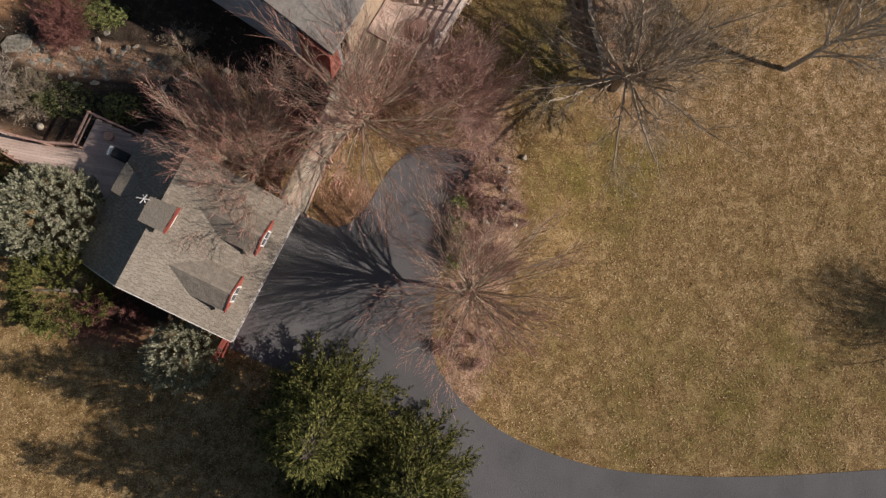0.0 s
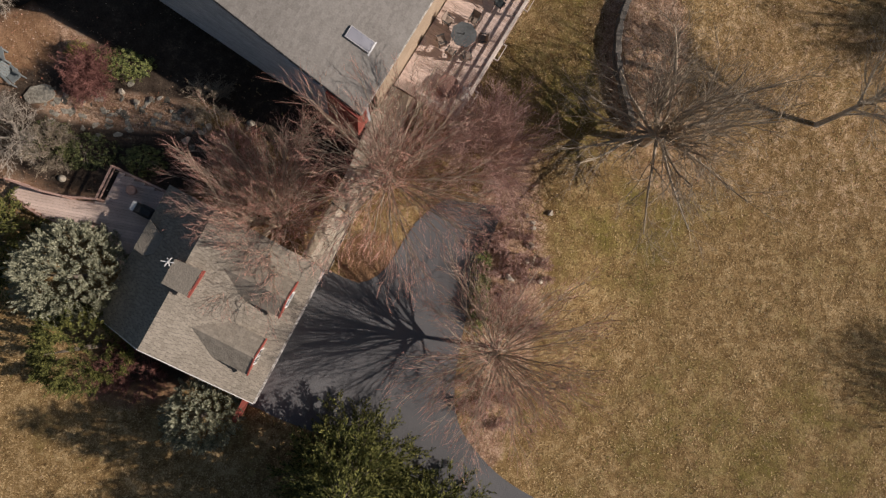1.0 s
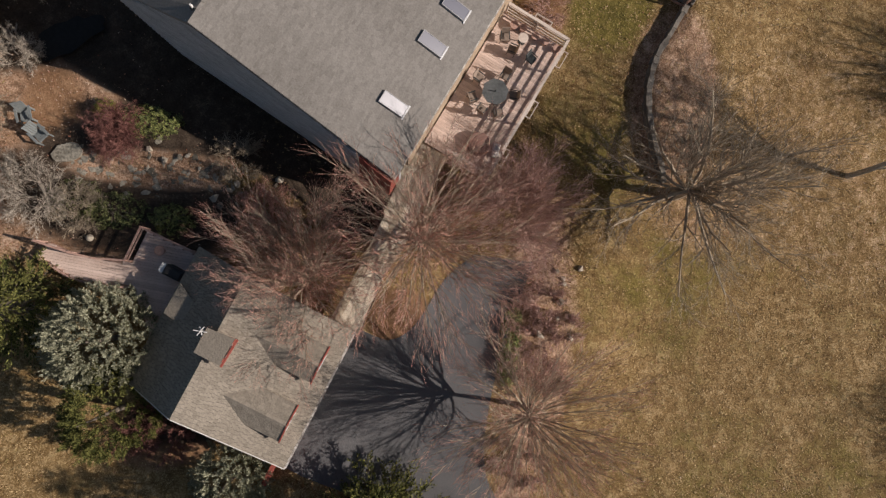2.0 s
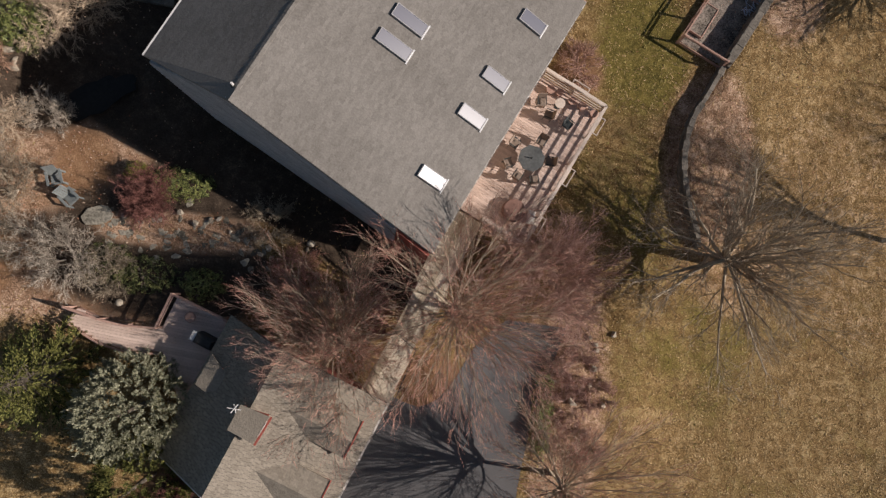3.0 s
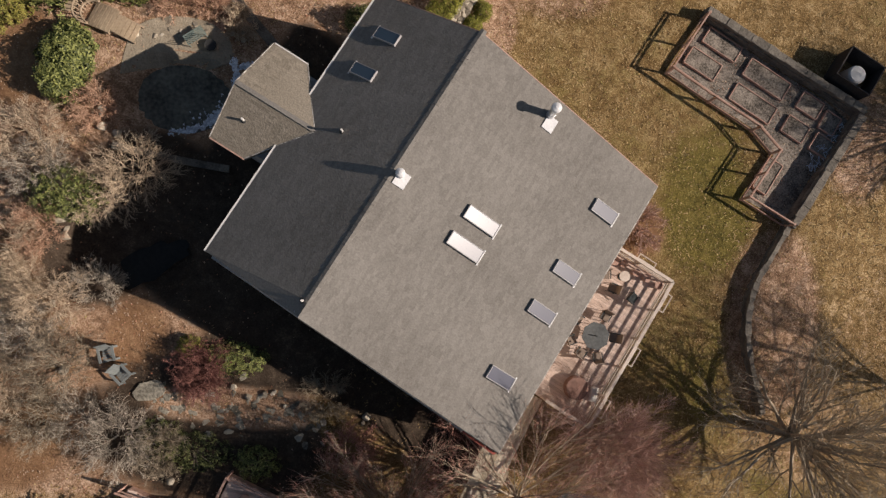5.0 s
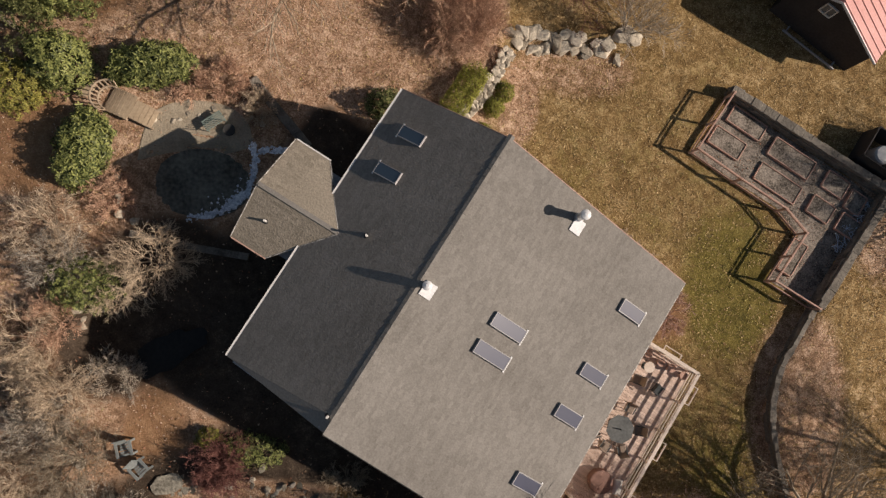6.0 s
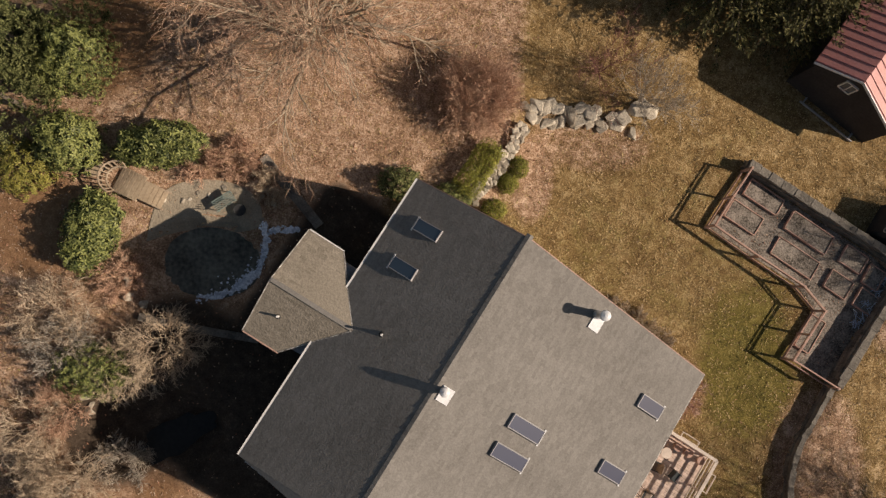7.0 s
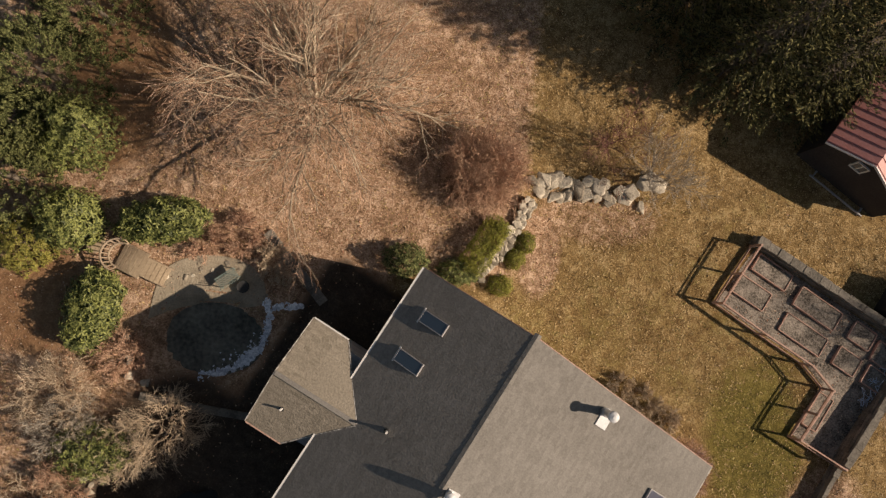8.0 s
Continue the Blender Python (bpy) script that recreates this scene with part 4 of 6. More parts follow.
# ---- barn ----
def build_barn():
    b = thing("barn", "small dark barn with a red metal roof and uneven eaves", "barn", frame_at(10.06, 38.83, 0.535, 0.845))
    w, p, l, zl, zr, zp = 6.2, 2.3, 9.0, 3.8, 3.0, 4.8
    for sign, x0, ze in ((-1, 0.0, zl), (1, w, zr)):
        s = Soup()
        ring = [(p, 0, zp), (x0, 0, ze), (x0, l, ze), (p, l, zp)]
        roof_slab(s, ring if sign > 0 else ring[::-1], 0.1)
        r = part("roof", s, M_TIN, b, "faded red standing-seam metal roof slope")
        for k in range(19):
            y = 0.1 + k * 0.49
            f = Soup()
            f.bar((p, y, zp + 0.02), (x0, y, ze + 0.02), 0.035, 0.05)
            part("seam", f, M_TIN, r)
        f = Soup()
        f.bar((p, -0.02, zp - 0.06), (x0, -0.02, ze - 0.06), 0.04, 0.13)
        part("rake_board", f, M_FLASH, r)
    for y in (0.3, l - 0.5):
        s = Soup()
        ring = [(0.3, -0.2), (w - 0.3, -0.2), (w - 0.3, zr + 0.02), (p, zp - 0.14), (0.3, zl)]
        s.prism([(x, y, z) for x, z in ring], [(x, y + 0.15, z) for x, z in ring])
        part("gable_wall", s, M_BARNWALL, b)
    for x, ze in ((0.3, zl), (w - 0.45, zr)):
        s = Soup()
        s.box((x + 0.075, l / 2, ze / 2 - 0.1), (0.15, l - 1.0, ze))
        part("side_wall", s, M_BARNWALL, b)
    sill = Soup()
    sill.bar((1.6, -0.16, 0.9), (5.3, -0.13, 0.9), 0.07, 0.12)
    sill.bar((1.8, 0.05, 0.84), (1.8, 0.3, 0.84), 0.08, 0.1)
    sill.bar((5.1, 0.05, 0.84), (5.1, 0.3, 0.84), 0.08, 0.1)
    sill.box((1.8, 0.0, 0.8), (0.08, 0.36, 0.1))
    sill.box((5.1, 0.0, 0.8), (0.08, 0.36, 0.1))
    part("sill", sill, M_FRAME, b, "grey timber sill along the barn's front")
    win = new("window")
    win.parent = b
    f = Soup()
    for x, z, a, c in ((p - 0.35, 3.5, 0.06, 0.7), (p + 0.35, 3.5, 0.06, 0.7), (p, 3.15, 0.7, 0.06), (p, 3.85, 0.7, 0.06), (p, 3.5, 0.04, 0.7)):
        f.box((x, 0.26, z), (a, 0.09, c))
    part("window_frame", f, M_WHITE, win)
    f = Soup()
    f.box((p, 0.285, 3.5), (0.66, 0.02, 0.66))
    part("pane", f, M_GLASS_PLAIN, win)


build_barn()


# ---- walls, garden ----
def rock(size, seed, mat):
    """One boulder as a lumpy, faceted body."""
    rng = random.Random(seed)
    bm = bmesh.new()
    for k in range(13):
        a, h = rng.random() * 6.28, rng.choice((-0.4, rng.uniform(-0.1, 0.25), 0.32, 0.38))
        q = rng.uniform(0.34, 0.62) * (1 - 0.3 * max(0, h) / 0.4)
        bm.verts.new((q * math.cos(a) * size[0], q * math.sin(a) * size[1], h * size[2]))
    made = bmesh.ops.convex_hull(bm, input=bm.verts[:])
    bmesh.ops.delete(bm, geom=[g for g in made["geom_interior"] if isinstance(g, bmesh.types.BMVert)], context="VERTS")
    bmesh.ops.bevel(bm, geom=bm.edges[:], offset=0.022, segments=1, affect="EDGES")
    me = bpy.data.meshes.new("stone")
    bm.to_mesh(me)
    bm.free()
    me.materials.append(mat)
    return me


ROCKS = [rock((1, random.Random(k).uniform(0.65, 0.95), random.Random(k + 9).uniform(0.55, 0.8)), k, M_STONE) for k in range(7)]
DULL_ROCKS = [rock((1, random.Random(k).uniform(0.65, 0.95), 0.6), k + 30, M_SLABROCK) for k in range(6)]


def stones_along(parent, line, size, rng, rows=1, name="stone", jitter=0.12, lift=0.0, step=0.8, flat=1.0, top=None):
    """Stones laid one after another along a line, at the ground's height."""
    for (xa, ya), (xb, yb) in zip(line, line[1:]):
        l = math.hypot(xb - xa, yb - ya)
        t = 0.0
        while t < l:
            s = size * rng.uniform(0.7, 1.3)
            x, y = xa + (xb - xa) * t / l, ya + (yb - ya) * t / l
            ob = new(name, rng.choice(ROCKS))
            ob.parent = parent
            jx, jy = rng.gauss(0, jitter), rng.gauss(0, jitter)
            ob.location = (x + jx, y + jy, (ground_z(x + jx, y + jy) if top is None else top) + lift + s * 0.15 * flat)
            ob.rotation_euler = (rng.uniform(-0.2, 0.2), rng.uniform(-0.2, 0.2), rng.uniform(0, 6.28))
            ob.scale = (s, s, s * flat)
            t += s * step


def block_wall(name, label, line, top, thick, foot=-0.2, cap=True, course=0.2, seed=2, mat=M_WALLSTONE):
    """A dry wall of squared stones in courses along a line, with capstones."""
    rng = random.Random(seed)
    wall = thing(name, label, "stone wall", kind="structure")
    core, count = Soup(), 0
    fine = []
    for (xa, ya), (xb, yb) in zip(line, line[1:]):
        d = Vector((xb - xa, yb - ya, 0))
        l, d = d.length, d.normalized()
        ang = math.atan2(d.y, d.x)
        z0 = min(ground_z(xa, ya), ground_z(xb, yb)) + foot - 0.3
        core.box(((xa + xb) / 2, (ya + yb) / 2, (z0 + top - 0.1) / 2), (l + thick * 0.3, thick * 0.75, top - 0.1 - z0), ang)
        n = max(1, int((top - 0.12 - z0) / course))
        for k in range(n):
            t = -rng.uniform(0, 0.2)
            while t < l:
                w = rng.uniform(0.28, 0.6)
                for q in (-1, 1):
                    c = Vector((xa, ya, 0)) + d * (t + w / 2) + Vector((-d.y, d.x, 0)) * q * (thick / 2 - 0.09 + rng.uniform(-0.015, 0.02))
                    fine.append((c.x, c.y, z0 + (k + 0.5) * course, w - 0.02, 0.18, course - 0.02, ang))
                t += w
        if cap:
            t = 0.0
            while t < l:
                w = min(rng.uniform(0.25, 0.8), l - t + 0.05)
                c = Vector((xa, ya, 0)) + d * (t + w / 2)
                s = Soup()
                s.box((0, 0, 0), (w + 0.01, thick + rng.uniform(-0.1, 0.04), 0.1), bevel=0.02)
                ob = part("capstone", s, M_CAP if mat is M_WALLSTONE else mat, wall)
                ob.location = (c.x, c.y, top - 0.05 + rng.uniform(-0.02, 0.02))
                ob.rotation_euler = (rng.uniform(-0.01, 0.01), rng.uniform(-0.01, 0.01), ang + rng.uniform(-0.06, 0.06))
                t += w
    part("core", core, mat, wall)
    s = Soup()
    for x, y, z, a, b, c, ang in fine:
        s.box((x, y, z), (a, b, c), ang, bevel=0.02)
    tagged(part("coursed_stones", s, mat, wall, "squared wall stones"), kind="stuff")
    return wall


block_wall("retaining_wall", "curved grey stone retaining wall with leaves behind it", curve(RET, 3), 1.2, 0.34, seed=4)
block_wall("garden_wall", "grey stone garden wall with flat capstones", [(8.3, 33.75), (17.85, 29.05)], 1.55, 0.5, seed=6)
block_wall("garden_wall", "grey stone garden wall above the vegetable beds", [(17.75, 28.75), (14.1, 22.15)], 1.55, 0.5, seed=7)


def build_garden():
    pts = [(8.2, 33.4), (7.3, 31.75), (6.4, 30.05), (8.95, 28.65), (11.6, 27.3), (12.85, 26.1), (12.1, 24.75), (11.3, 23.3), (13.9, 22.05)]
    fence = thing("garden_fence", "reddish weathered post-and-rail fence round the vegetable garden", "fence")
    for (xa, ya), (xb, yb) in zip(pts, pts[1:]):
        za, zb = ground_z(xa, ya), ground_z(xb, yb)
        for z, w, h in ((1.12, 0.075, 0.04), (0.98, 0.035, 0.09), (0.14, 0.035, 0.2)):
            s = Soup()
            s.bar((xa, ya, za + z), (xb, yb, zb + z), w, h)
            part("rail", s, M_FENCE, fence)
        n = 14
        m = Soup()
        for i in range(1, n):
            x, y = xa + (xb - xa) * i / n, ya + (yb - ya) * i / n
            m.bar((x, y, za + 0.1), (x, y, za + 1.0), 0.006, 0.006)
        part("wire_mesh", m, M_IRON, fence)
    for x, y in pts:
        s = Soup()
        s.box((x, y, ground_z(x, y) + 0.5), (0.12, 0.12, 1.3))
        part("post", s, M_FENCE, fence)
    inside_pts = [(8.5, 33.3), (6.6, 30.1), (9.0, 28.8), (11.7, 27.5), (13.1, 26.1), (11.5, 23.4), (14.0, 22.3), (17.4, 28.6), (16.0, 29.6)]
    sheet("garden_ground", inside_pts, M_SOIL, 0.02, "bare mulched soil of the vegetable garden", "soil")
    ax = math.atan2(-0.46, 0.89)
    for x, y, a, b in ((9.55, 32.1, 2.2, 1.0), (8.5, 30.85, 2.0, 1.1), (12.3, 30.4, 2.7, 1.15), (11.6, 28.9, 2.7, 1.1), (15.0, 29.2, 1.4, 1.1),
                       (14.2, 27.7, 1.4, 1.1), (16.25, 28.3, 1.0, 1.2), (15.9, 26.9, 1.3, 1.1), (12.75, 24.8, 0.9, 2.0)):
        bed = thing("raised_bed", "low timber-framed vegetable bed with bare soil", "garden bed", Matrix.Translation((x, y, ground_z(x, y))) @ Matrix.Rotation(ax, 4, "Z"),
                    "raised beds in the garden")
        for cx, cy, sx, sy in ((0, b / 2, a, 0.06), (0, -b / 2, a, 0.06), (a / 2, 0, 0.06, b - 0.06), (-a / 2, 0, 0.06, b - 0.06)):
            s = Soup()
            s.box((cx, cy, 0.07), (sx, sy, 0.2), bevel=0.01)
            part("board", s, M_FENCE, bed)
        s = Soup()
        s.box((0, 0, 0.03), (a - 0.06, b - 0.06, 0.2), bevel=0.03)
        part("bed_soil", s, M_SOIL, bed)
    # dark timber bin with a white lid inside, behind the wall
    z = ground_z(17.3, 31.0)
    bn = thing("bin_enclosure", "dark timber enclosure round a white round tank", "enclosure", Matrix.Translation((17.1, 31.1, z)) @ Matrix.Rotation(ax, 4, "Z"))
    for cx, cy, sx, sy in ((0, 0.95, 2.2, 0.06), (0, -0.95, 2.2, 0.06), (1.1, 0, 0.06, 1.9), (-1.1, 0, 0.06, 1.9)):
        s = Soup()
        s.box((cx, cy, 0.55), (sx, sy, 1.4))
        part("panel", s, M_BARNWALL, bn)
    t = thing("water_tank", "white round tank in the dark enclosure", "tank", Matrix.Translation((17.1, 31.0, z)))
    s = Soup()
    s.tube([Vector((0, 0, q)) for q in (0, 0.9, 1.0, 1.03)], [0.52, 0.52, 0.45, 0.1], 20)
    part("drum", s, M_WHITE, t)


build_garden()

# ---- ponds ----
def pond(name, cx, cy, rx, ry, z, label, seed, mat, turn=0.0, rough=1.0):
    rng = random.Random(seed)
    s = Soup()
    ring = []
    for k in range(40):
        a = 2 * math.pi * k / 40
        q = 1 + rough * (0.03 * math.sin(3 * a + seed) + 0.02 * math.sin(7 * a) + 0.015 * math.sin(11 * a + 2))
        u, v = rx * q * math.cos(a), ry * q * math.sin(a)
        ring.append((cx + u * math.cos(turn) - v * math.sin(turn), cy + u * math.sin(turn) + v * math.cos(turn), z))
    s.poly(ring)
    return tagged(new(name, s.mesh(name, mat)), label, "pond", kind="structure")


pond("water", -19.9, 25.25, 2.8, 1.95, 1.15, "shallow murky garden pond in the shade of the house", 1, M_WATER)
pond("water", -20.3, 16.4, 2.0, 0.85, 1.2, "small courtyard pond with its shade put into the dark water colour", 2, M_SHADEWATER, turn=0.6, rough=3.5)


# ---- vegetation ----
def grow(soup, twigs, p, d, length, r, level, spec, rng):
    """One limb and all that branches from it. spec, level by level: count, length, spread low and high (degrees), wander, lift."""
    count, lo, hi, lengthwise, wander, lift = spec[level]
    seg = 5 if level < 2 else (4 if level == 2 else 2)
    pts, radii = [p.copy()], [r]
    q = p.copy()
    d = d.copy()
    tip = 0.45 if level == 0 else 0.25
    for k in range(seg):
        d = (d + Vector((rng.gauss(0, wander), rng.gauss(0, wander), rng.gauss(0, wander) + lift))).normalized()
        q = q + d * (length / seg)
        pts.append(q.copy())
        radii.append(max(0.004, r * (1 - (1 - tip) * (k + 1) / seg)))
    if level >= 3 and level + 1 >= len(spec):
        side = d.orthogonal().normalized() * r
        other = d.cross(side)
        n = len(twigs.v)
        twigs.v += [tuple(p + side), tuple(p - side * 0.5 + other * 0.87), tuple(p - side * 0.5 - other * 0.87), tuple(q)]
        twigs.f += [(n, n + 1, n + 3), (n + 1, n + 2, n + 3), (n + 2, n, n + 3)]
        return
    target = soup
    target.tube(pts, radii, (8, 6, 4, 3, 3)[min(level, 4)])
    if level + 1 >= len(spec):
        return
    nxt = spec[level + 1]
    n = nxt[0]
    for i in range(n):
        t = ((0.75 if length < 5 else 0.2) + (0.25 if length < 5 else 0.8) * rng.random()) if level == 0 else 0.15 + 0.85 * (i + rng.random()) / n
        f = t * seg
        k = min(int(f), seg - 1)
        b = pts[k].lerp(pts[k + 1], f - k)
        axis = (pts[k + 1] - pts[k]).normalized()
        side = axis.orthogonal().normalized()
        turn = 2 * math.pi * (i + rng.random() * 0.8) / n * (1 if level == 0 else 2.4)
        side = Matrix.Rotation(turn, 3, axis) @ side
        a = radians(rng.uniform(nxt[1], nxt[2]))
        cd = axis * math.cos(a) + side * math.sin(a)
        cl = nxt[3] * rng.uniform(0.7, 1.15) * (1.0 if level == 0 else (1.1 - 0.55 * t))
        cr = radii[k] * (0.52, 0.5, 0.52, 0.6)[min(level, 3)]
        grow(soup, twigs, b, cd, cl, max(0.010 if level < 3 else 0.007, cr), level + 1, spec, rng)


def bare_tree(label, x, y, spec, trunk_r, bark, twig, seed, name="tree", category="bare tree", lean=(0, 0), stems=1, spread=0.3):
    rng = random.Random(seed)
    z = ground_z(x, y)
    t = thing(name, label, category, Matrix.Translation((x, y, z)))
    a, b = Soup(), Soup()
    for k in range(stems):
        ang = 2 * math.pi * k / max(1, stems) + rng.random()
        off = spread if stems > 1 else 0.0
        d = Vector((lean[0] + off * math.cos(ang), lean[1] + off * math.sin(ang), 1)).normalized()
        grow(a, b, Vector((0.2 * off * math.cos(ang), 0.2 * off * math.sin(ang), -0.15)), d, spec[0][3], trunk_r, 0, spec, rng)
    tagged(part("trunk", a, bark, t, "branching trunk and limbs"), kind="stuff" if stems > 1 else "")
    tagged(part("crown", b, twig, t, "fine leafless twigs"), kind="stuff")
    return t


VASE = ((1, 0, 0, 2.7, 0.03, 0.0), (42, 6, 84, 5.0, 0.06, 0.035), (7, 7, 26, 2.8, 0.07, 0.01), (6, 8, 32, 1.5, 0.09, 0.0), (3, 10, 40, 0.9, 0.1, 0.0))
HAZE = ((1, 0, 0, 0.8, 0.05, 0.0), (8, 10, 60, 3.4, 0.06, 0.02), (8, 12, 40, 2.0, 0.06, 0.01), (7, 12, 40, 1.2, 0.08, 0.0), (4, 10, 45, 0.8, 0.1, 0.0))
VASE_TALL = ((1, 0, 0, 3.4, 0.03, 0.0), (36, 4, 82, 5.8, 0.06, 0.04), (7, 7, 26, 3.2, 0.07, 0.01), (6, 8, 32, 1.7, 0.09, 0.0), (4, 10, 40, 1.0, 0.1, 0.0))
OAK = ((1, 0, 0, 2.4, 0.03, 0.0), (28, 12, 80, 4.9, 0.15, 0.05), (8, 16, 46, 2.6, 0.16, 0.02), (7, 18, 54, 1.5, 0.16, 0.01), (4, 20, 55, 0.9, 0.15, 0.0))
OAK_WIDE = ((1, 0, 0, 2.4, 0.03, 0.0), (26, 14, 84, 6.0, 0.14, 0.05), (8, 16, 44, 3.1, 0.15, 0.02), (7, 18, 52, 1.7, 0.16, 0.01), (4, 20, 55, 0.9, 0.15, 0.0))
TALL = ((1, 0, 0, 9.0, 0.07, 0.0), (20, 18, 75, 5.4, 0.10, 0.03), (8, 16, 46, 3.0, 0.12, 0.02), (7, 18, 50, 1.7, 0.14, 0.01), (4, 22, 60, 0.9, 0.15, 0.0))
CLUMP = ((1, 0, 0, 1.0, 0.06, 0.0), (5, 6, 36, 4.8, 0.06, 0.02), (6, 8, 28, 2.4, 0.07, 0.02), (6, 10, 34, 1.3, 0.09, 0.01), (3, 10, 42, 0.8, 0.1, 0.0))
BIG = ((1, 0, 0, 2.2, 0.03, 0.0), (18, 20, 86, 6.8, 0.13, 0.02), (10, 18, 52, 3.6, 0.14, 0.0), (9, 22, 58, 2.0, 0.16, 0.0), (5, 25, 60, 1.1, 0.15, 0.0))
SHRUB = ((1, 0, 0, 0.5, 0.1, 0.0), (5, 15, 60, 1.2, 0.12, 0.03), (7, 20, 55, 0.7, 0.14, 0.02), (8, 20, 60, 0.4, 0.15, 0.0))

bare_tree("leafless vase-shaped tree with reddish twigs beside the driveway", 5.95, -1.75, VASE, 0.17, M_LIMB, M_TWIG_RED, 11)
bare_tree("leafless vase-shaped tree with tan limbs over the boardwalk", -0.75, 6.9, VASE_TALL, 0.18, M_LIMB, M_TWIG_RED, 12, lean=(0.08, 0.02))
bare_tree("small leafless tree with a haze of fine red twigs", 4.4, 9.3, HAZE, 0.025, M_TWIG_MAUVE, M_TWIG_MAUVE, 21, stems=5, spread=0.35)
bare_tree("leafless many-stemmed tree with reddish twigs behind the garage", -6.4, 4.3, CLUMP, 0.14, M_LIMB, M_TWIG_RED, 13, stems=15, spread=0.5, lean=(-0.1, 0.24))
bare_tree("large leafless tree with pale limbs on the lawn", 14.0, 10.8, OAK_WIDE, 0.36, M_LIMB, M_TWIG_BROWN, 14)
bare_tree("tall leafless tree with pale limbs on the lawn", 24.75, 12.9, TALL, 0.17, M_PALELIMB, M_TWIG_GREY, 15, lean=(0.05, 0.1))
bare_tree("broad leafless tree with tan twigs on the leaf-strewn lawn", -16.4, 37.6, BIG, 0.42, M_LIMB, M_TWIG_WARM, 16, lean=(0.25, -0.05))
bare_tree("leafless tree beyond the garden wall", 25.5, 28.5, OAK, 0.3, M_PALELIMB, M_TWIG_GREY, 17)
bare_tree("leafless tree at the edge of the lawn", 36.5, 19.5, OAK, 0.3, M_BARK, M_TWIG_GREY, 23)
bare_tree("leafless tree at the edge of the lawn", 41, -2.5, OAK, 0.28, M_BARK, M_TWIG_GREY, 18)
SMALL = ((1, 0, 0, 0.9, 0.05, 0.0), (5, 12, 62, 2.4, 0.16, 0.05), (5, 18, 52, 1.4, 0.18, 0.03), (5, 20, 55, 0.8, 0.18, 0.02), (3, 22, 60, 0.5, 0.15, 0.0))
bare_tree("small leafless tree with grey twigs by the boulders", 2.1, 36.3, SMALL, 0.07, M_TWIG_GREY, M_TWIG_GREY, 19, stems=4, spread=0.4, lean=(0.15, 0.1))
bare_tree("small leafless tree with dark red twigs above the boulders", -0.4, 37.9, SMALL, 0.05, M_TWIG_DARK, M_TWIG_DARK, 27, stems=2, spread=0.4)


def shrub(label, x, y, h, r, twig, seed, stems=9):
    k = h / 1.6
    spec = tuple((c, lo, hi, l * k, w, up) for c, lo, hi, l, w, up in SHRUB)
    return bare_tree(label, x, y, spec, 0.05, twig, twig, seed, "shrub", "shrub", stems=stems, spread=r / h)


shrub("round leafless shrub with dense reddish twigs", -7.0, 35.4, 2.4, 1.9, M_TWIG_WARM, 31, 34)
for i, (x, y, h, r, mt) in enumerate(((-23.7, 11.0, 2.2, 2.0, M_TWIG_BROWN), (-22.6, 14.9, 1.5, 1.4, M_TWIG_TAN), (-24.6, 14.0, 2.0, 1.6, M_TWIG_TAN),
                                      (-21.3, 20.9, 2.2, 1.9, M_TWIG_TAN), (-20.4, 7.6, 2.0, 1.9, M_TWIG_BROWN), (-26.5, 22.0, 2.0, 2.2, M_TWIG_TAN),
                                      (-26.8, 16.5, 1.8, 1.8, M_TWIG_TAN), (-25.6, 12.4, 1.8, 1.8, M_TWIG_BROWN), (-26.6, 9.6, 1.9, 1.9, M_TWIG_TAN), (-24.4, 8.4, 1.7, 1.8, M_TWIG_BROWN), (-22.4, 8.3, 1.5, 1.6, M_TWIG_TAN), (-25.8, 14.6, 1.7, 1.7, M_TWIG_TAN), (-23.0, 19.6, 1.6, 1.6, M_TWIG_TAN), (-25.8, 20.4, 1.8, 1.8, M_TWIG_BROWN))):
    shrub("tangled leafless tan shrub in the planting bed", x, y, h, r, M_TWIG_GREY if i % 3 == 1 else mt, 40 + i, 8)
for i, (x, y, h, r) in enumerate(((-2.7, 8.6, 1.4, 1.3), (-4.2, 6.0, 1.6, 1.5), (5.6, 21.2, 1.5, 1.2), (-16.8, 10.7, 1.2, 0.9), (-12.8, -4.6, 1.2, 1.6), (-14.3, -4.4, 1.1, 1.4),
                                  (5.6, 5.0, 1.0, 1.2), (5.4, 3.2, 1.0, 1.2), (6.8, 4.0, 1.0, 1.3), (6.6, 2.0, 1.0, 1.4), (8.0, 2.6, 0.9, 1.2), (5.4, 0.6, 0.9, 1.1), (7.6, 0.0, 1.0, 1.3), (4.9, -4.4, 1.0, 1.3), (6.4, -5.2, 0.9, 1.3), (-13.4, -2.8, 1.2, 1.4))):
    shrub("low leafless shrub with dark red twigs", x, y, h, r, M_TWIG_DARK if x < 3 else M_TWIG_MAUVE, 60 + i, 6)


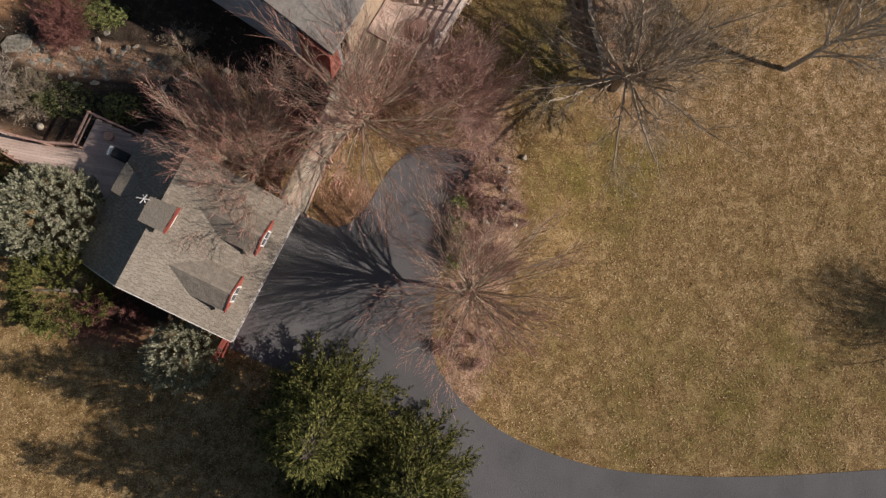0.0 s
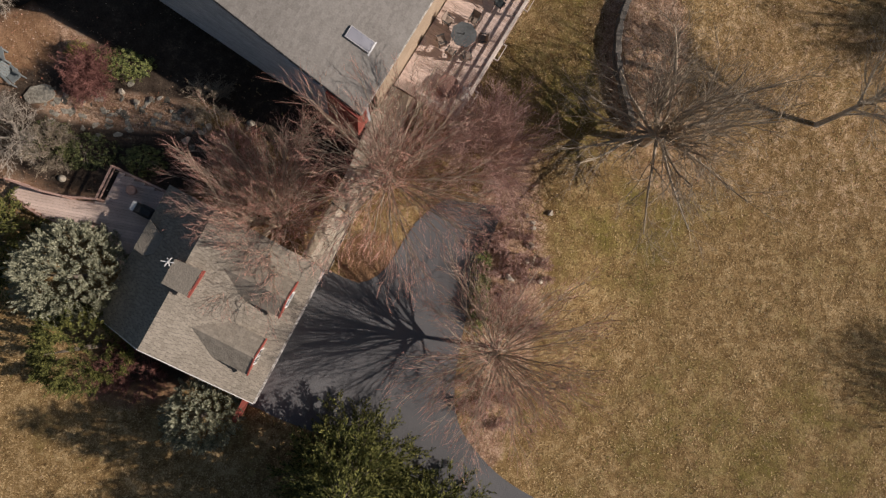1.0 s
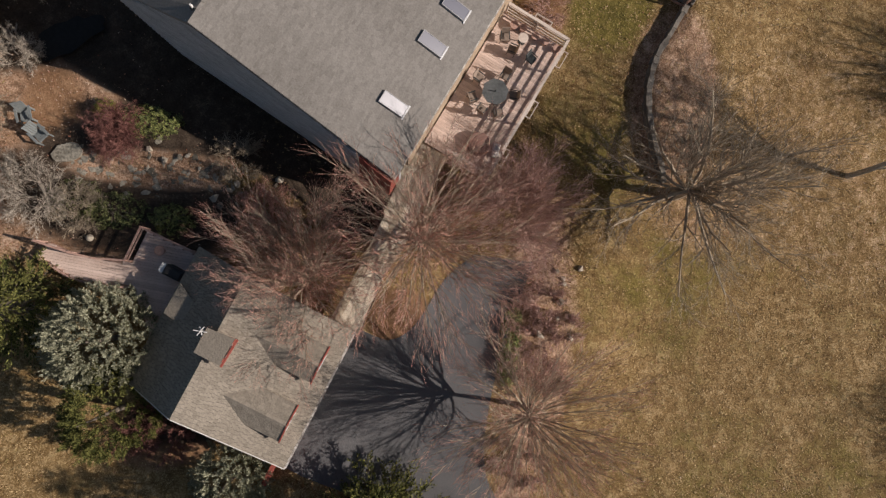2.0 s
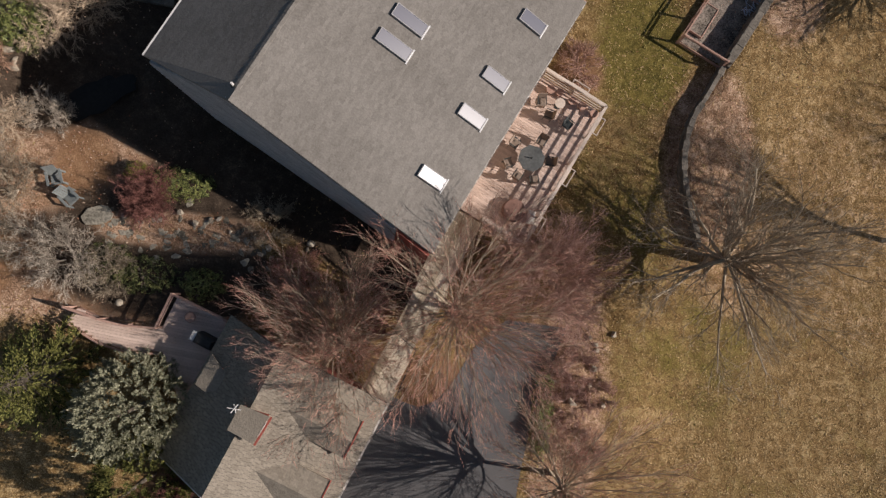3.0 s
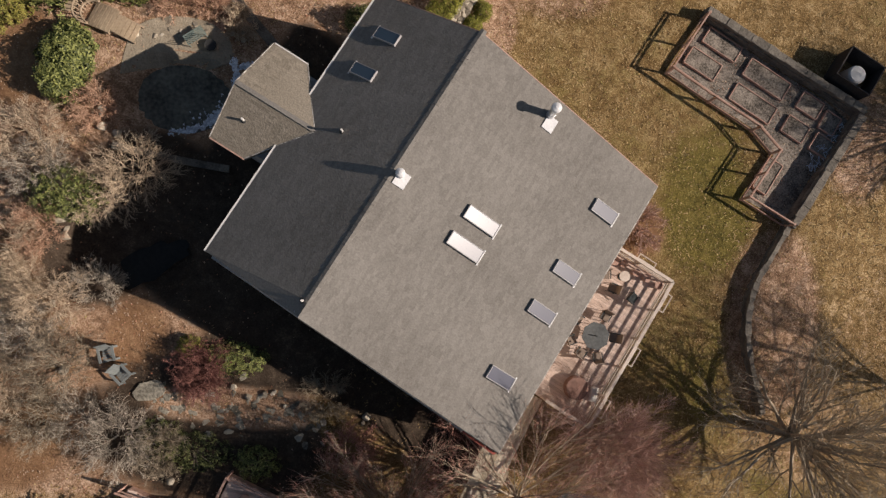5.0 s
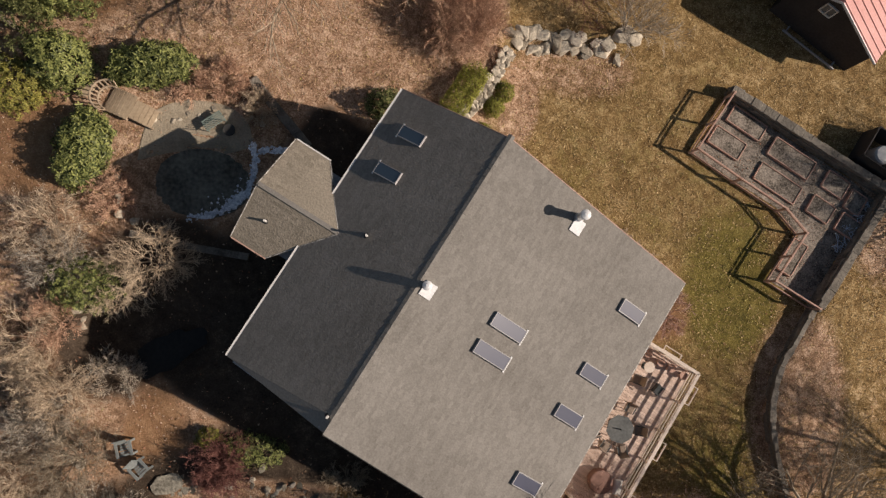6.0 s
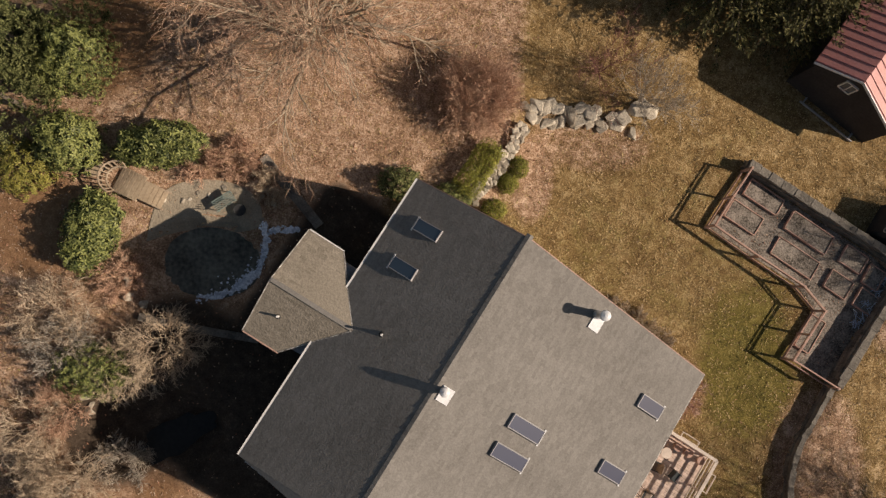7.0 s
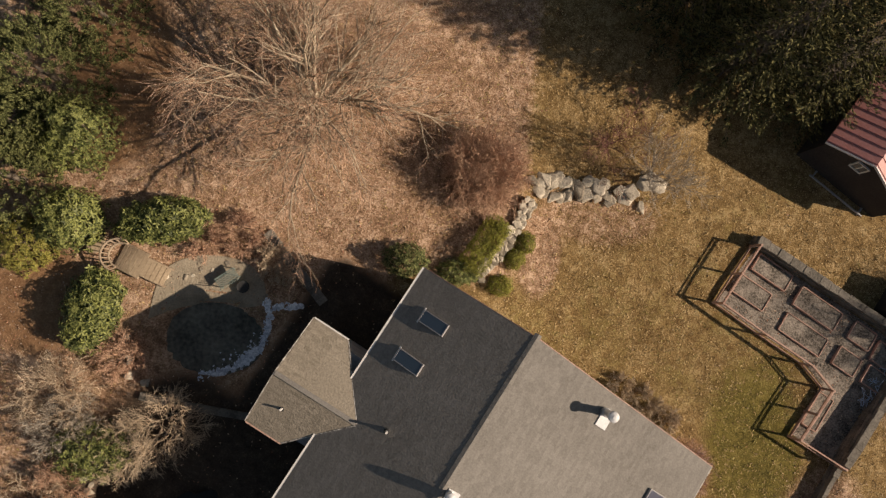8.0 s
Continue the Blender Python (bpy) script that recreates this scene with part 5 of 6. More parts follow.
def plume(s, base, d, length, radius, count, leaf, rng):
    """A tapering feathery spray of short blades round an axis."""
    side = d.orthogonal().normalized()
    other = d.cross(side)
    for k in range(count):
        f = (k + rng.random()) / count
        a = rng.random() * 6.28
        out = side * math.cos(a) + other * math.sin(a)
        p = base + d * (length * f) + out * (radius * (1 - f) ** 0.7 * rng.random())
        g = (d + out * rng.uniform(0.3, 0.9)).normalized()
        l = leaf * rng.uniform(0.6, 1.1) * (1.1 - 0.4 * f)
        w = g.cross(Vector((rng.gauss(0, 1), rng.gauss(0, 1), rng.gauss(0, 1)))).normalized() * (l * 0.15)
        s.poly((p, p + g * l * 0.5 + w, p + g * l, p + g * l * 0.5 - w))


def conifer(label, x, y, h, r, mat, seed, base=0.06, spray=0.3, name="conifer_tree", round_top=0.9, per=16, up=0.0):
    rng = random.Random(seed)
    z = ground_z(x, y)
    t = thing(name, label, "conifer", Matrix.Translation((x, y, z)) @ Matrix.Rotation(rng.random() * 6, 4, "Z"))
    tr = Soup()
    tr.tube([Vector((0, 0, -0.2)), Vector((0, 0, h * 0.5)), Vector((0, 0, h * 0.97))], [0.05 + h * 0.018, h * 0.012, 0.015], 8)
    part("trunk", tr, M_BARK, t)
    br, s = Soup(), Soup()
    levels = int(h / 0.36)
    for k in range(levels):
        f = (k + rng.random() * 0.6) / levels
        z0 = h * (base + (1 - base) * f)
        rad = r * (1 - f) ** round_top + 0.12
        n = max(4, int(7 + 7 * (1 - f)))
        a0 = rng.random() * 6.28
        for i in range(n):
            a = a0 + 2 * math.pi * (i + rng.uniform(-0.3, 0.3)) / n
            ln = rad * rng.uniform(0.72, 1.12)
            out = Vector((math.cos(a), math.sin(a), 0))
            side = Vector((-out.y, out.x, 0))
            droop = rng.uniform(-0.28, 0.05) + 0.35 * f
            pts = [Vector((0, 0, z0)), out * ln * 0.5 + Vector((0, 0, z0 + ln * droop * 0.5)), out * ln + Vector((0, 0, z0 + ln * (droop + 0.06)))]
            br.tube(pts, [0.02 + 0.006 * ln, 0.015, 0.006], 3)
            m = max(2, int(per * ln / r / 9))
            for j in range(m):
                g = 0.3 + 0.7 * (j + rng.random()) / m
                c = pts[0].lerp(pts[2], g) + Vector((0, 0, rng.uniform(-0.05, 0.08)))
                spread = rng.uniform(-0.9, 0.9)
                d = (out * math.cos(spread) + side * math.sin(spread) + Vector((0, 0, rng.uniform(-0.05, 0.4) + up))).normalized()
                plume(s, c, d, spray * rng.uniform(1.5, 2.6), spray * 0.36, 26, spray * 0.75, rng)
    tagged(part("bough", br, M_BARK, t), kind="stuff")
    tagged(part("crown", s, mat, t, "sprays of evergreen needles"), kind="stuff")
    return t


conifer("tall green conifer overhanging the driveway", -1.4, -8.8, 10.0, 3.8, M_NEEDLE, 74, spray=0.31, per=135)
conifer("tall green conifer beside the driveway", 2.9, -11.9, 9.8, 3.8, M_NEEDLE, 75, spray=0.31, per=135)
conifer("tall green conifer behind the driveway trees", -0.4, -13.4, 9.6, 3.5, M_NEEDLE, 83, spray=0.31, per=120)
conifer("yellow-green conifer at the edge of the yard", -20.3, 1.8, 6.0, 2.6, M_NEEDLE, 76, spray=0.29, per=60)
conifer("tall dark spruce beside the barn", 5.8, 43.2, 12.0, 4.0, M_NEEDLE_DARK, 77, spray=0.34, per=64)
conifer("tall dark spruce behind the barn", 9.8, 43.0, 11.5, 3.8, M_NEEDLE_DARK, 78, spray=0.34, per=64)
conifer("tall dark spruce at the end of the lawn", 3.0, 46.5, 11.5, 3.8, M_NEEDLE_DARK, 79, spray=0.34, per=64)


def juniper(label, x, y, rx, ry, h, mat, seed, count=2600, spray=0.3, name="evergreen_tree"):
    """A dense lumpy evergreen of upright sprays over a dome."""
    rng = random.Random(seed)
    t = thing(name, label, "evergreen", Matrix.Translation((x, y, ground_z(x, y))))
    st, s = Soup(), Soup()
    st.tube([Vector((0, 0, -0.2)), Vector((0, 0, h * 0.4)), Vector((0, 0, h * 0.9))], [0.16, 0.1, 0.02], 7)
    part("trunk", st, M_BARK, t)
    lumps = [(rng.random() * 6.28, math.asin(rng.random() ** 0.7), rng.uniform(0.16, 0.3)) for k in range(34)]
    dirs = [(Vector((math.cos(a) * math.cos(e), math.sin(a) * math.cos(e), math.sin(e))), q) for a, e, q in lumps]
    for k in range(count // 16):
        a, e = rng.random() * 6.28, math.asin(rng.random() ** 0.85)
        d = Vector((math.cos(a) * math.cos(e), math.sin(a) * math.cos(e), math.sin(e)))
        swell = max(max(0.0, 1 - (d - c).length / (q * 1.7)) for c, q in dirs)
        q = (0.74 + 0.24 * math.sqrt(swell)) * rng.uniform(0.84, 1.0)
        p = Vector((d.x * rx, d.y * ry, 0.12 * h + d.z * h * 0.86)) * q
        g = (d + Vector((rng.gauss(0, 0.28), rng.gauss(0, 0.28), rng.uniform(0.3, 0.9)))).normalized()
        plume(s, p - g * spray * 0.8, g, spray * rng.uniform(1.6, 2.8), spray * 0.5, 52, spray * 0.7, rng)
    tagged(part("crown", s, mat, t, "dense evergreen sprays"), kind="stuff")
    return t


def leafy(label, x, y, rx, ry, h, mat, seed, leaf=0.13, count=2600, name="evergreen_shrub", turn=0.0, square=False, whorl=5):
    rng = random.Random(seed)
    z = ground_z(x, y)
    t = thing(name, label, "shrub", Matrix.Translation((x, y, z)) @ Matrix.Rotation(turn, 4, "Z"))
    st = Soup()
    for k in range(7):
        a = rng.random() * 6.28
        st.tube([Vector((0, 0, -0.1)), Vector((rx * 0.3 * math.cos(a), ry * 0.3 * math.sin(a), h * 0.4)), Vector((rx * 0.7 * math.cos(a), ry * 0.7 * math.sin(a), h * 0.75))], [0.03, 0.025, 0.01], 5)
    tagged(part("stem", st, M_BARK, t), kind="stuff")
    s = Soup()
    for k in range(count // 3):
        a, b = rng.random() * 6.28, math.asin(rng.random() ** 0.8)
        q = rng.uniform(0.72, 1.02)
        d = Vector((math.cos(a) * math.cos(b), math.sin(a) * math.cos(b), math.sin(b)))
        if square:
            m = max(abs(d.x), abs(d.y), abs(d.z) * 0.9)
            d = d / m * 0.86
        lump = 1 + 0.22 * noise.noise((d * 2.6 + Vector((seed, 0, 0)))) + (0.0 if square else 0.16 * noise.noise(d * 6))
        p = Vector((d.x * rx, d.y * ry, d.z * h)) * (q * lump)
        n = (Vector((d.x / rx, d.y / ry, d.z / h)).normalized() + Vector((rng.gauss(0, 0.45), rng.gauss(0, 0.45), rng.gauss(0.25, 0.4)))).normalized()
        e = n.orthogonal().normalized()
        turn0 = rng.random() * 6.28
        for i in range(whorl):
            u = Matrix.Rotation(turn0 + 6.28 * i / whorl + rng.uniform(-0.2, 0.2), 3, n) @ e
            f = n.cross(u)
            l, w, dip = leaf * rng.uniform(0.75, 1.25), leaf * 0.2, rng.uniform(-0.25, 0.15)
            s.poly((p, p + u * l * 0.5 + f * w + n * 0.01, p + u * l + n * (l * dip), p + u * l * 0.5 - f * w + n * 0.01))
    tagged(part("crown", s, mat, t, "glossy evergreen leaves"), kind="stuff")
    return t


juniper("dense grey-green conifer beside the garage", -15.9, 0.55, 3.0, 2.9, 5.0, M_NEEDLE_BLUE, 71, 12000, 0.26)
juniper("olive-green conifer behind the garage", -15.2, -3.0, 2.5, 2.6, 5.4, M_NEEDLE, 72, 9000, 0.24)
juniper("small silvery evergreen at the garage corner", -9.2, -6.1, 2.1, 2.1, 3.9, M_NEEDLE_BLUE, 73, 6000, 0.25)
juniper("bushy dark evergreen at the yard's edge", -28.4, 36.9, 2.9, 3.0, 5.2, M_EVERGREEN, 80, 9000, 0.25)
juniper("bushy dark evergreen beside the leaf bed", -29.8, 32.0, 2.6, 2.8, 4.4, M_EVERGREEN, 81, 8000, 0.25)
juniper("bushy evergreen in the far planting", -27.0, 40.6, 2.8, 2.8, 5.0, M_EVERGREEN, 82, 8000, 0.25)
juniper("dense dark evergreen between the conifers", -29.3, 34.4, 2.2, 2.2, 3.9, M_EVERGREEN, 84, 6000, 0.25)
leafy("dark rounded evergreen shrub in front of the conifers", -27.0, 34.5, 1.7, 2.0, 3.2, M_LEAF, 110, 0.16, 3600)
leafy("dark round evergreen ball at the house corner", -10.6, 30.3, 1.25, 0.95, 1.5, M_EVERGREEN, 111, 0.12, 2600)
leafy("clipped rounded rhododendron shrub by the pond", -22.8, 30.8, 2.3, 1.15, 1.6, M_LEAF, 91, 0.22, 4200, turn=0.25)
leafy("rhododendron shrub by the small bridge", -25.35, 26.1, 1.35, 2.15, 1.7, M_LEAF, 92, 0.22, 4200, turn=-0.1)
leafy("evergreen shrub among bare stems", -24.4, 19.4, 2.0, 1.5, 1.5, M_LEAF, 93, 0.15, 2600)
leafy("rounded olive-green shrub at the yard edge", -29.0, 28.9, 1.5, 1.5, 1.6, M_LEAF_YELLOW, 94, 0.15, 2200)
leafy("dark evergreen shrub at the yard edge", -28.4, 34.4, 1.6, 2.0, 2.4, M_LEAF, 95, 0.16, 3600)
leafy("dark evergreen shrub at the leaf bed", -26.9, 30.3, 1.5, 1.6, 2.4, M_LEAF, 96, 0.2, 3200)
leafy("clipped boxwood hedge against the stone wall", -6.65, 31.55, 0.85, 1.75, 1.1, M_BOX, 97, 0.055, 14000, name="hedge", turn=-0.5, square=True)
leafy("small clipped boxwood ball by the stone wall", -4.45, 32.0, 0.6, 0.65, 0.8, M_BOX, 98, 0.05, 4500)
leafy("small clipped boxwood ball by the stone wall", -4.95, 31.1, 0.6, 0.6, 0.8, M_BOX, 99, 0.05, 4500)
leafy("small clipped boxwood ball by the stone wall", -5.55, 29.6, 0.75, 0.6, 0.75, M_BOX, 100, 0.05, 4500)
leafy("low dark green shrub by the house", -7.9, 30.0, 1.2, 0.8, 0.9, M_LEAF, 101, 0.12, 1500)
leafy("low green shrub in the courtyard bed", -15.4, 12.0, 1.9, 0.9, 0.8, M_LEAF, 102, 0.12, 1500)
leafy("low green shrub beside the timber fence", -13.6, 6.9, 1.2, 0.9, 0.9, M_LEAF, 103, 0.12, 1200)
leafy("low yellow-green shrub by the dirt path", -17.6, 12.4, 0.7, 0.6, 0.8, M_LEAF_YELLOW, 104, 0.12, 900)

for i, (x, y, h, r, m) in enumerate(((-16.7, 11.2, 1.7, 1.2, M_TWIG_DARK), (-16.9, 11.4, 1.4, 1.0, M_TWIG_DARK), (-10.6, 10.4, 1.3, 1.3, M_TWIG_BROWN),
                                      (-9.0, 7.8, 1.5, 1.5, M_TWIG_RED), (-18.4, 7.2, 1.4, 1.5, M_TWIG_BROWN), (-3.4, 10.2, 1.4, 1.3, M_TWIG_RED), (3.0, 24.3, 0.8, 0.8, M_TWIG_TAN), (4.2, 23.4, 0.8, 0.8, M_TWIG_TAN), (1.6, 25.0, 0.7, 0.7, M_TWIG_TAN),
                                      (-21.0, 30.2, 1.0, 1.4, M_TWIG_WARM), (-19.0, 30.6, 1.0, 1.4, M_TWIG_WARM), (-23.8, 24.0, 1.2, 1.4, M_TWIG_WARM), (-25.6, 17.4, 1.4, 1.6, M_TWIG_WARM), (-17.2, 29.4, 1.0, 1.0, M_TWIG_TAN))):
    shrub("thin leafless shrub in a planting bed", x, y, h, r, m, 140 + i, 9)
leafy("low dark ivy in the courtyard bed", -16.8, 7.2, 2.0, 1.1, 0.4, M_EVERGREEN, 105, 0.12, 1200)
leafy("low dark ivy beside the driveway", 4.9, 1.6, 0.7, 2.6, 0.5, M_LEAF, 106, 0.11, 1800)
leafy("low dark ground cover by the terrace", -18.6, 7.6, 1.6, 1.2, 0.4, M_EVERGREEN, 107, 0.12, 1000)

# ---- loose stones ----
def build_rocks():
    rng = random.Random(8)
    w = thing("boulder_wall", "row of pale lichen-spotted boulders holding the bank", "boulders", kind="structure")
    stones_along(w, [(-4.6, 35.2), (-3.4, 35.6), (-1.8, 35.6), (-0.3, 35.6), (1.3, 35.5), (2.6, 36.0)], 1.15, rng, jitter=0.14, lift=-0.02, step=0.5, flat=0.62)
    stones_along(w, [(-4.3, 34.7), (-2.6, 35.0), (-0.5, 34.95), (1.6, 34.9)], 0.95, rng, jitter=0.2, step=0.5, flat=0.55)
    e = thing("pond_edging", "rough boulders edging the pond", "boulders", kind="structure")
    stones_along(e, [(-24.6, 17.2), (-24.9, 19.0), (-23.5, 18.2)], 0.6, rng)
    stones_along(e, [(-23.9, 14.8), (-24.6, 12.6), (-24.0, 10.5)], 0.5, rng, jitter=0.5)
    stones_along(e, [(-23.1, 23.0), (-23.4, 25.2)], 0.55, rng, jitter=0.3)
    stones_along(e, [(-17.3, 27.9), (-17.0, 28.8)], 0.4, rng, jitter=0.25)
    stones_along(e, [(-22.3, 28.0), (-20.8, 29.0), (-18.9, 29.2)], 0.34, rng, jitter=0.3, step=1.3, flat=0.6)
    b = thing("bed_stones", "scattered pale field stones in the courtyard bed", "boulders", kind="structure")
    stones_along(b, [(-17.6, 10.3), (-15.6, 10.5), (-13.4, 10.2), (-11.0, 9.3), (-8.2, 9.4)], 0.4, rng, jitter=0.4, step=2.2)
    f = thing("driveway_stones", "pale field stones along the driveway bed", "boulders", kind="structure")
    stones_along(f, [(7.4, 6.4), (8.2, 5.4), (7.1, 2.6), (8.6, 2.4)], 0.45, rng, jitter=0.4, step=2.2)


build_rocks()
LOW_WALL = [(-6.75, 30.0), (-5.85, 31.1), (-4.95, 32.9), (-4.45, 34.3)]
low_wall = block_wall("low_wall", "low rough dry stone wall beside the clipped hedge", LOW_WALL, 1.75, 0.56, seed=9, cap=False, mat=M_STONE)
stones_along(low_wall, [(x - 0.14, y + 0.08) for x, y in LOW_WALL], 0.5, random.Random(19), jitter=0.05, step=0.42, flat=0.45, top=1.68)
stones_along(low_wall, [(x + 0.16, y - 0.08) for x, y in LOW_WALL], 0.42, random.Random(20), jitter=0.06, step=0.44, flat=0.45, top=1.66)


# ---- courtyard behind the garage ----
def strips(poly, angle, width, gap=0.008):
    """Cuts an outline into parallel boards: middle, length, width and turn of each."""
    c, s = math.cos(angle), math.sin(angle)
    rot = [(x * c + y * s, -x * s + y * c) for x, y in poly]
    y = min(p[1] for p in rot) + width / 2
    out = []
    while y < max(p[1] for p in rot):
        xs = []
        for (xa, ya), (xb, yb) in zip(rot, rot[1:] + rot[:1]):
            if (ya > y) != (yb > y):
                xs.append(xa + (y - ya) / (yb - ya) * (xb - xa))
        xs.sort()
        for a, b in zip(xs[::2], xs[1::2]):
            if b - a > 0.15:
                m = (a + b) / 2
                out.append((m * c - y * s, m * s + y * c, b - a, width - gap, angle))
        y += width
    return out


def build_terrace():
    z = 1.9
    t = thing("terrace", "raised tan plank terrace with a low reddish railing behind the garage", "terrace", kind="structure")
    poly = [(-20.0, 4.5), (-19.6, 5.15), (-18.2, 4.65), (-17.0, 4.45), (-15.35, 4.45), (-14.75, 6.15), (-12.1, 5.1), (-10.6, 3.6), (-11.4, 0.6), (-14.0, 0.8), (-15.2, 3.3),
            (-16.9, 3.25), (-18.4, 3.6)]
    for x, y, l, w, a in strips(poly, -0.12, 0.145):
        s = Soup()
        s.box((0, 0, 0), (l, w, 0.035), bevel=0.006)
        ob = part("board", s, M_DECK, t)
        ob.location, ob.rotation_euler = (x, y, z - 0.02), (0, 0, a)
    skirt = Soup()
    for (xa, ya), (xb, yb) in zip(poly, poly[1:] + poly[:1]):
        skirt.bar((xa, ya, z - 0.35), (xb, yb, z - 0.35), 0.06, 0.6)
    part("skirt", skirt, M_FENCE, t)
    line = [(-19.9, 5.2), (-18.2, 4.75), (-17.0, 4.55), (-15.4, 4.55), (-14.8, 6.3), (-12.2, 5.3), (-10.8, 4.4)]
    for (xa, ya), (xb, yb) in zip(line, line[1:]):
        for h in (0.75, 0.4):
            s = Soup()
            s.bar((xa, ya, z + h), (xb, yb, z + h), 0.1 if h > 0.5 else 0.04, 0.05 if h > 0.5 else 0.1)
            part("rail", s, M_FENCE, t)
    for x, y in line:
        s = Soup()
        s.box((x, y, z + 0.2), (0.1, 0.1, 1.2))
        part("post", s, M_FENCE, t)
    front = [(-20.0, 4.4), (-18.4, 3.5), (-16.9, 3.15), (-15.3, 3.2)]
    for (xa, ya), (xb, yb) in zip(front, front[1:]):
        s = Soup()
        s.bar((xa, ya, z + 0.04), (xb, yb, z + 0.04), 0.09, 0.12)
        part("kerb", s, M_FENCE, t)
    pot = thing("flower_pot", "round brown clay pot on the terrace", "pot", Matrix.Translation((-13.9, 5.2, z)))
    s = Soup()
    s.tube([Vector((0, 0, q)) for q in (0, 0.3, 0.34, 0.36)], [0.18, 0.26, 0.28, 0.24], 14)
    part("pot", s, M_FENCE, pot)
    g = thing("grill", "covered dark grill on the terrace", "grill", Matrix.Translation((-12.9, 4.1, z)) @ Matrix.Rotation(-0.4, 4, "Z"))
    s = Soup()
    s.box((0, 0, 0.5), (1.0, 0.55, 1.0), bevel=0.12)
    part("cover", s, M_DARK, g)
    s = Soup()
    s.box((-0.62, 0, 0.85), (0.24, 0.5, 0.04), bevel=0.01)
    part("side_shelf", s, M_WHITE, g)
    b = thing("garden_ball", "small pale round stone ball in the bed", "ornament", Matrix.Translation((-17.75, 5.6, ground_z(-17.75, 5.6))))
    s = Soup()
    s.tube([Vector((0, 0, q)) for q in (-0.05, 0.05, 0.15, 0.25, 0.32, 0.34)], [0.1, 0.17, 0.19, 0.16, 0.08, 0.02], 12)
    part("ball", s, M_STONE, b)


build_terrace()


def rock_path():
    """A pale slab and a strip of small flat stones sunk in the soil."""
    p = thing("garden_path", "broken path of one pale slab and many flat stones in the soil", "path", kind="structure")
    rng = random.Random(6)
    cx, cy, outline = -19.35, 9.95, []
    for k in range(14):
        a = -2 * math.pi * k / 14
        q = 0.72 * rng.uniform(0.85, 1.1)
        outline.append((cx + 1.05 * q * math.cos(a), cy + 0.75 * q * math.sin(a) + 0.15 * math.cos(a)))
    z = ground_z(cx, cy) + 0.09
    s = Soup()
    s.prism([(x, y, z - 0.25) for x, y in outline], [(x, y, z) for x, y in outline])
    part("slab", s, M_SLABROCK, p)
    line = curve([(-18.6, 9.7), (-17.6, 9.2), (-16.4, 8.9), (-15.2, 9.2), (-13.8, 9.7), (-12.2, 9.4), (-10.6, 9.0)], 14)
    for x, y in line:
        px, py = x + rng.gauss(0, 0.3), y + rng.gauss(0, 0.6)
        q = rng.uniform(0.22, 0.6)
        ob = new("stone", rng.choice(DULL_ROCKS))
        ob.parent = p
        ob.location = (px, py, ground_z(px, py) - 0.02)
        ob.rotation_euler = (rng.uniform(-0.1, 0.1), rng.uniform(-0.1, 0.1), rng.uniform(0, 6.28))
        ob.scale = (q * 1.2, q, q * 0.4)


rock_path()


M_BOARDWALK = material("weathered_boardwalk", (0.42, 0.35, 0.25), (0.74, 0.65, 0.51), 5, 0.9, 60, 0.4, randomly=0.3, contrast=0.16)


def build_boardwalk():
    """Raised plank walk from the garage to the deck."""
    w = thing("boardwalk", "raised boardwalk of pale weathered planks between garage and deck", "boardwalk", kind="structure")
    for poly, z, angle in (([(-4.95, 2.2), (-3.55, 5.35), (-2.35, 4.75), (-3.45, 1.6)], 2.32, 1.146),
                           ([(-3.54, 5.4), (-3.0, 6.75), (-1.4, 6.4), (-2.33, 4.8)], 2.4, 1.19),
                           ([(-2.95, 6.8), (-2.25, 9.2), (-1.5, 11.3), (-0.85, 12.0), (0.55, 11.35), (-0.5, 9.0), (-1.38, 6.45)], 2.44, 1.18)):
        for x, y, l, wd, a in strips(poly, angle, 0.15):
            b = Soup()
            b.box((0, 0, 0), (l, wd, 0.04), bevel=0.006)
            ob = part("board", b, M_BOARDWALK, w)
            ob.location, ob.rotation_euler = (x, y, z - 0.02), (0, 0, a)
        b = Soup()
        cx, cy = sum(p[0] for p in poly) / len(poly), sum(p[1] for p in poly) / len(poly)
        for (xa, ya), (xb, yb) in zip(poly, poly[1:] + poly[:1]):
            pa, pb = (xa + (cx - xa) * 0.06, ya + (cy - ya) * 0.06), (xb + (cx - xb) * 0.06, yb + (cy - yb) * 0.06)
            b.bar((*pa, z - 0.17), (*pb, z - 0.17), 0.06, 0.24)
        part("joists", b, M_FENCE, w)
        for px, py in poly:
            qx, qy = px + (cx - px) * 0.1, py + (cy - py) * 0.1
            b = Soup()
            g = ground_z(qx, qy) - 0.1
            b.box((qx, qy, (z - 0.06 + g) / 2), (0.12, 0.12, z - 0.06 - g))
            part("support_post", b, M_FENCE, w)
    b = Soup()
    for p in ((-3.3, 1.7), (-2.36, 4.55)):
        b.box((*p, 2.75), (0.06, 0.06, 0.95))
    b.bar((-3.3, 1.7, 3.2), (-2.36, 4.55, 3.2), 0.045, 0.045)
    b.bar((-2.36, 4.55, 3.2), (-3.45, 5.35, 3.2), 0.04, 0.04)
    b.box((-3.45, 5.35, 2.75), (0.06, 0.06, 0.95))
    part("handrail", b, M_DARK, w, "thin dark handrail")


build_boardwalk()


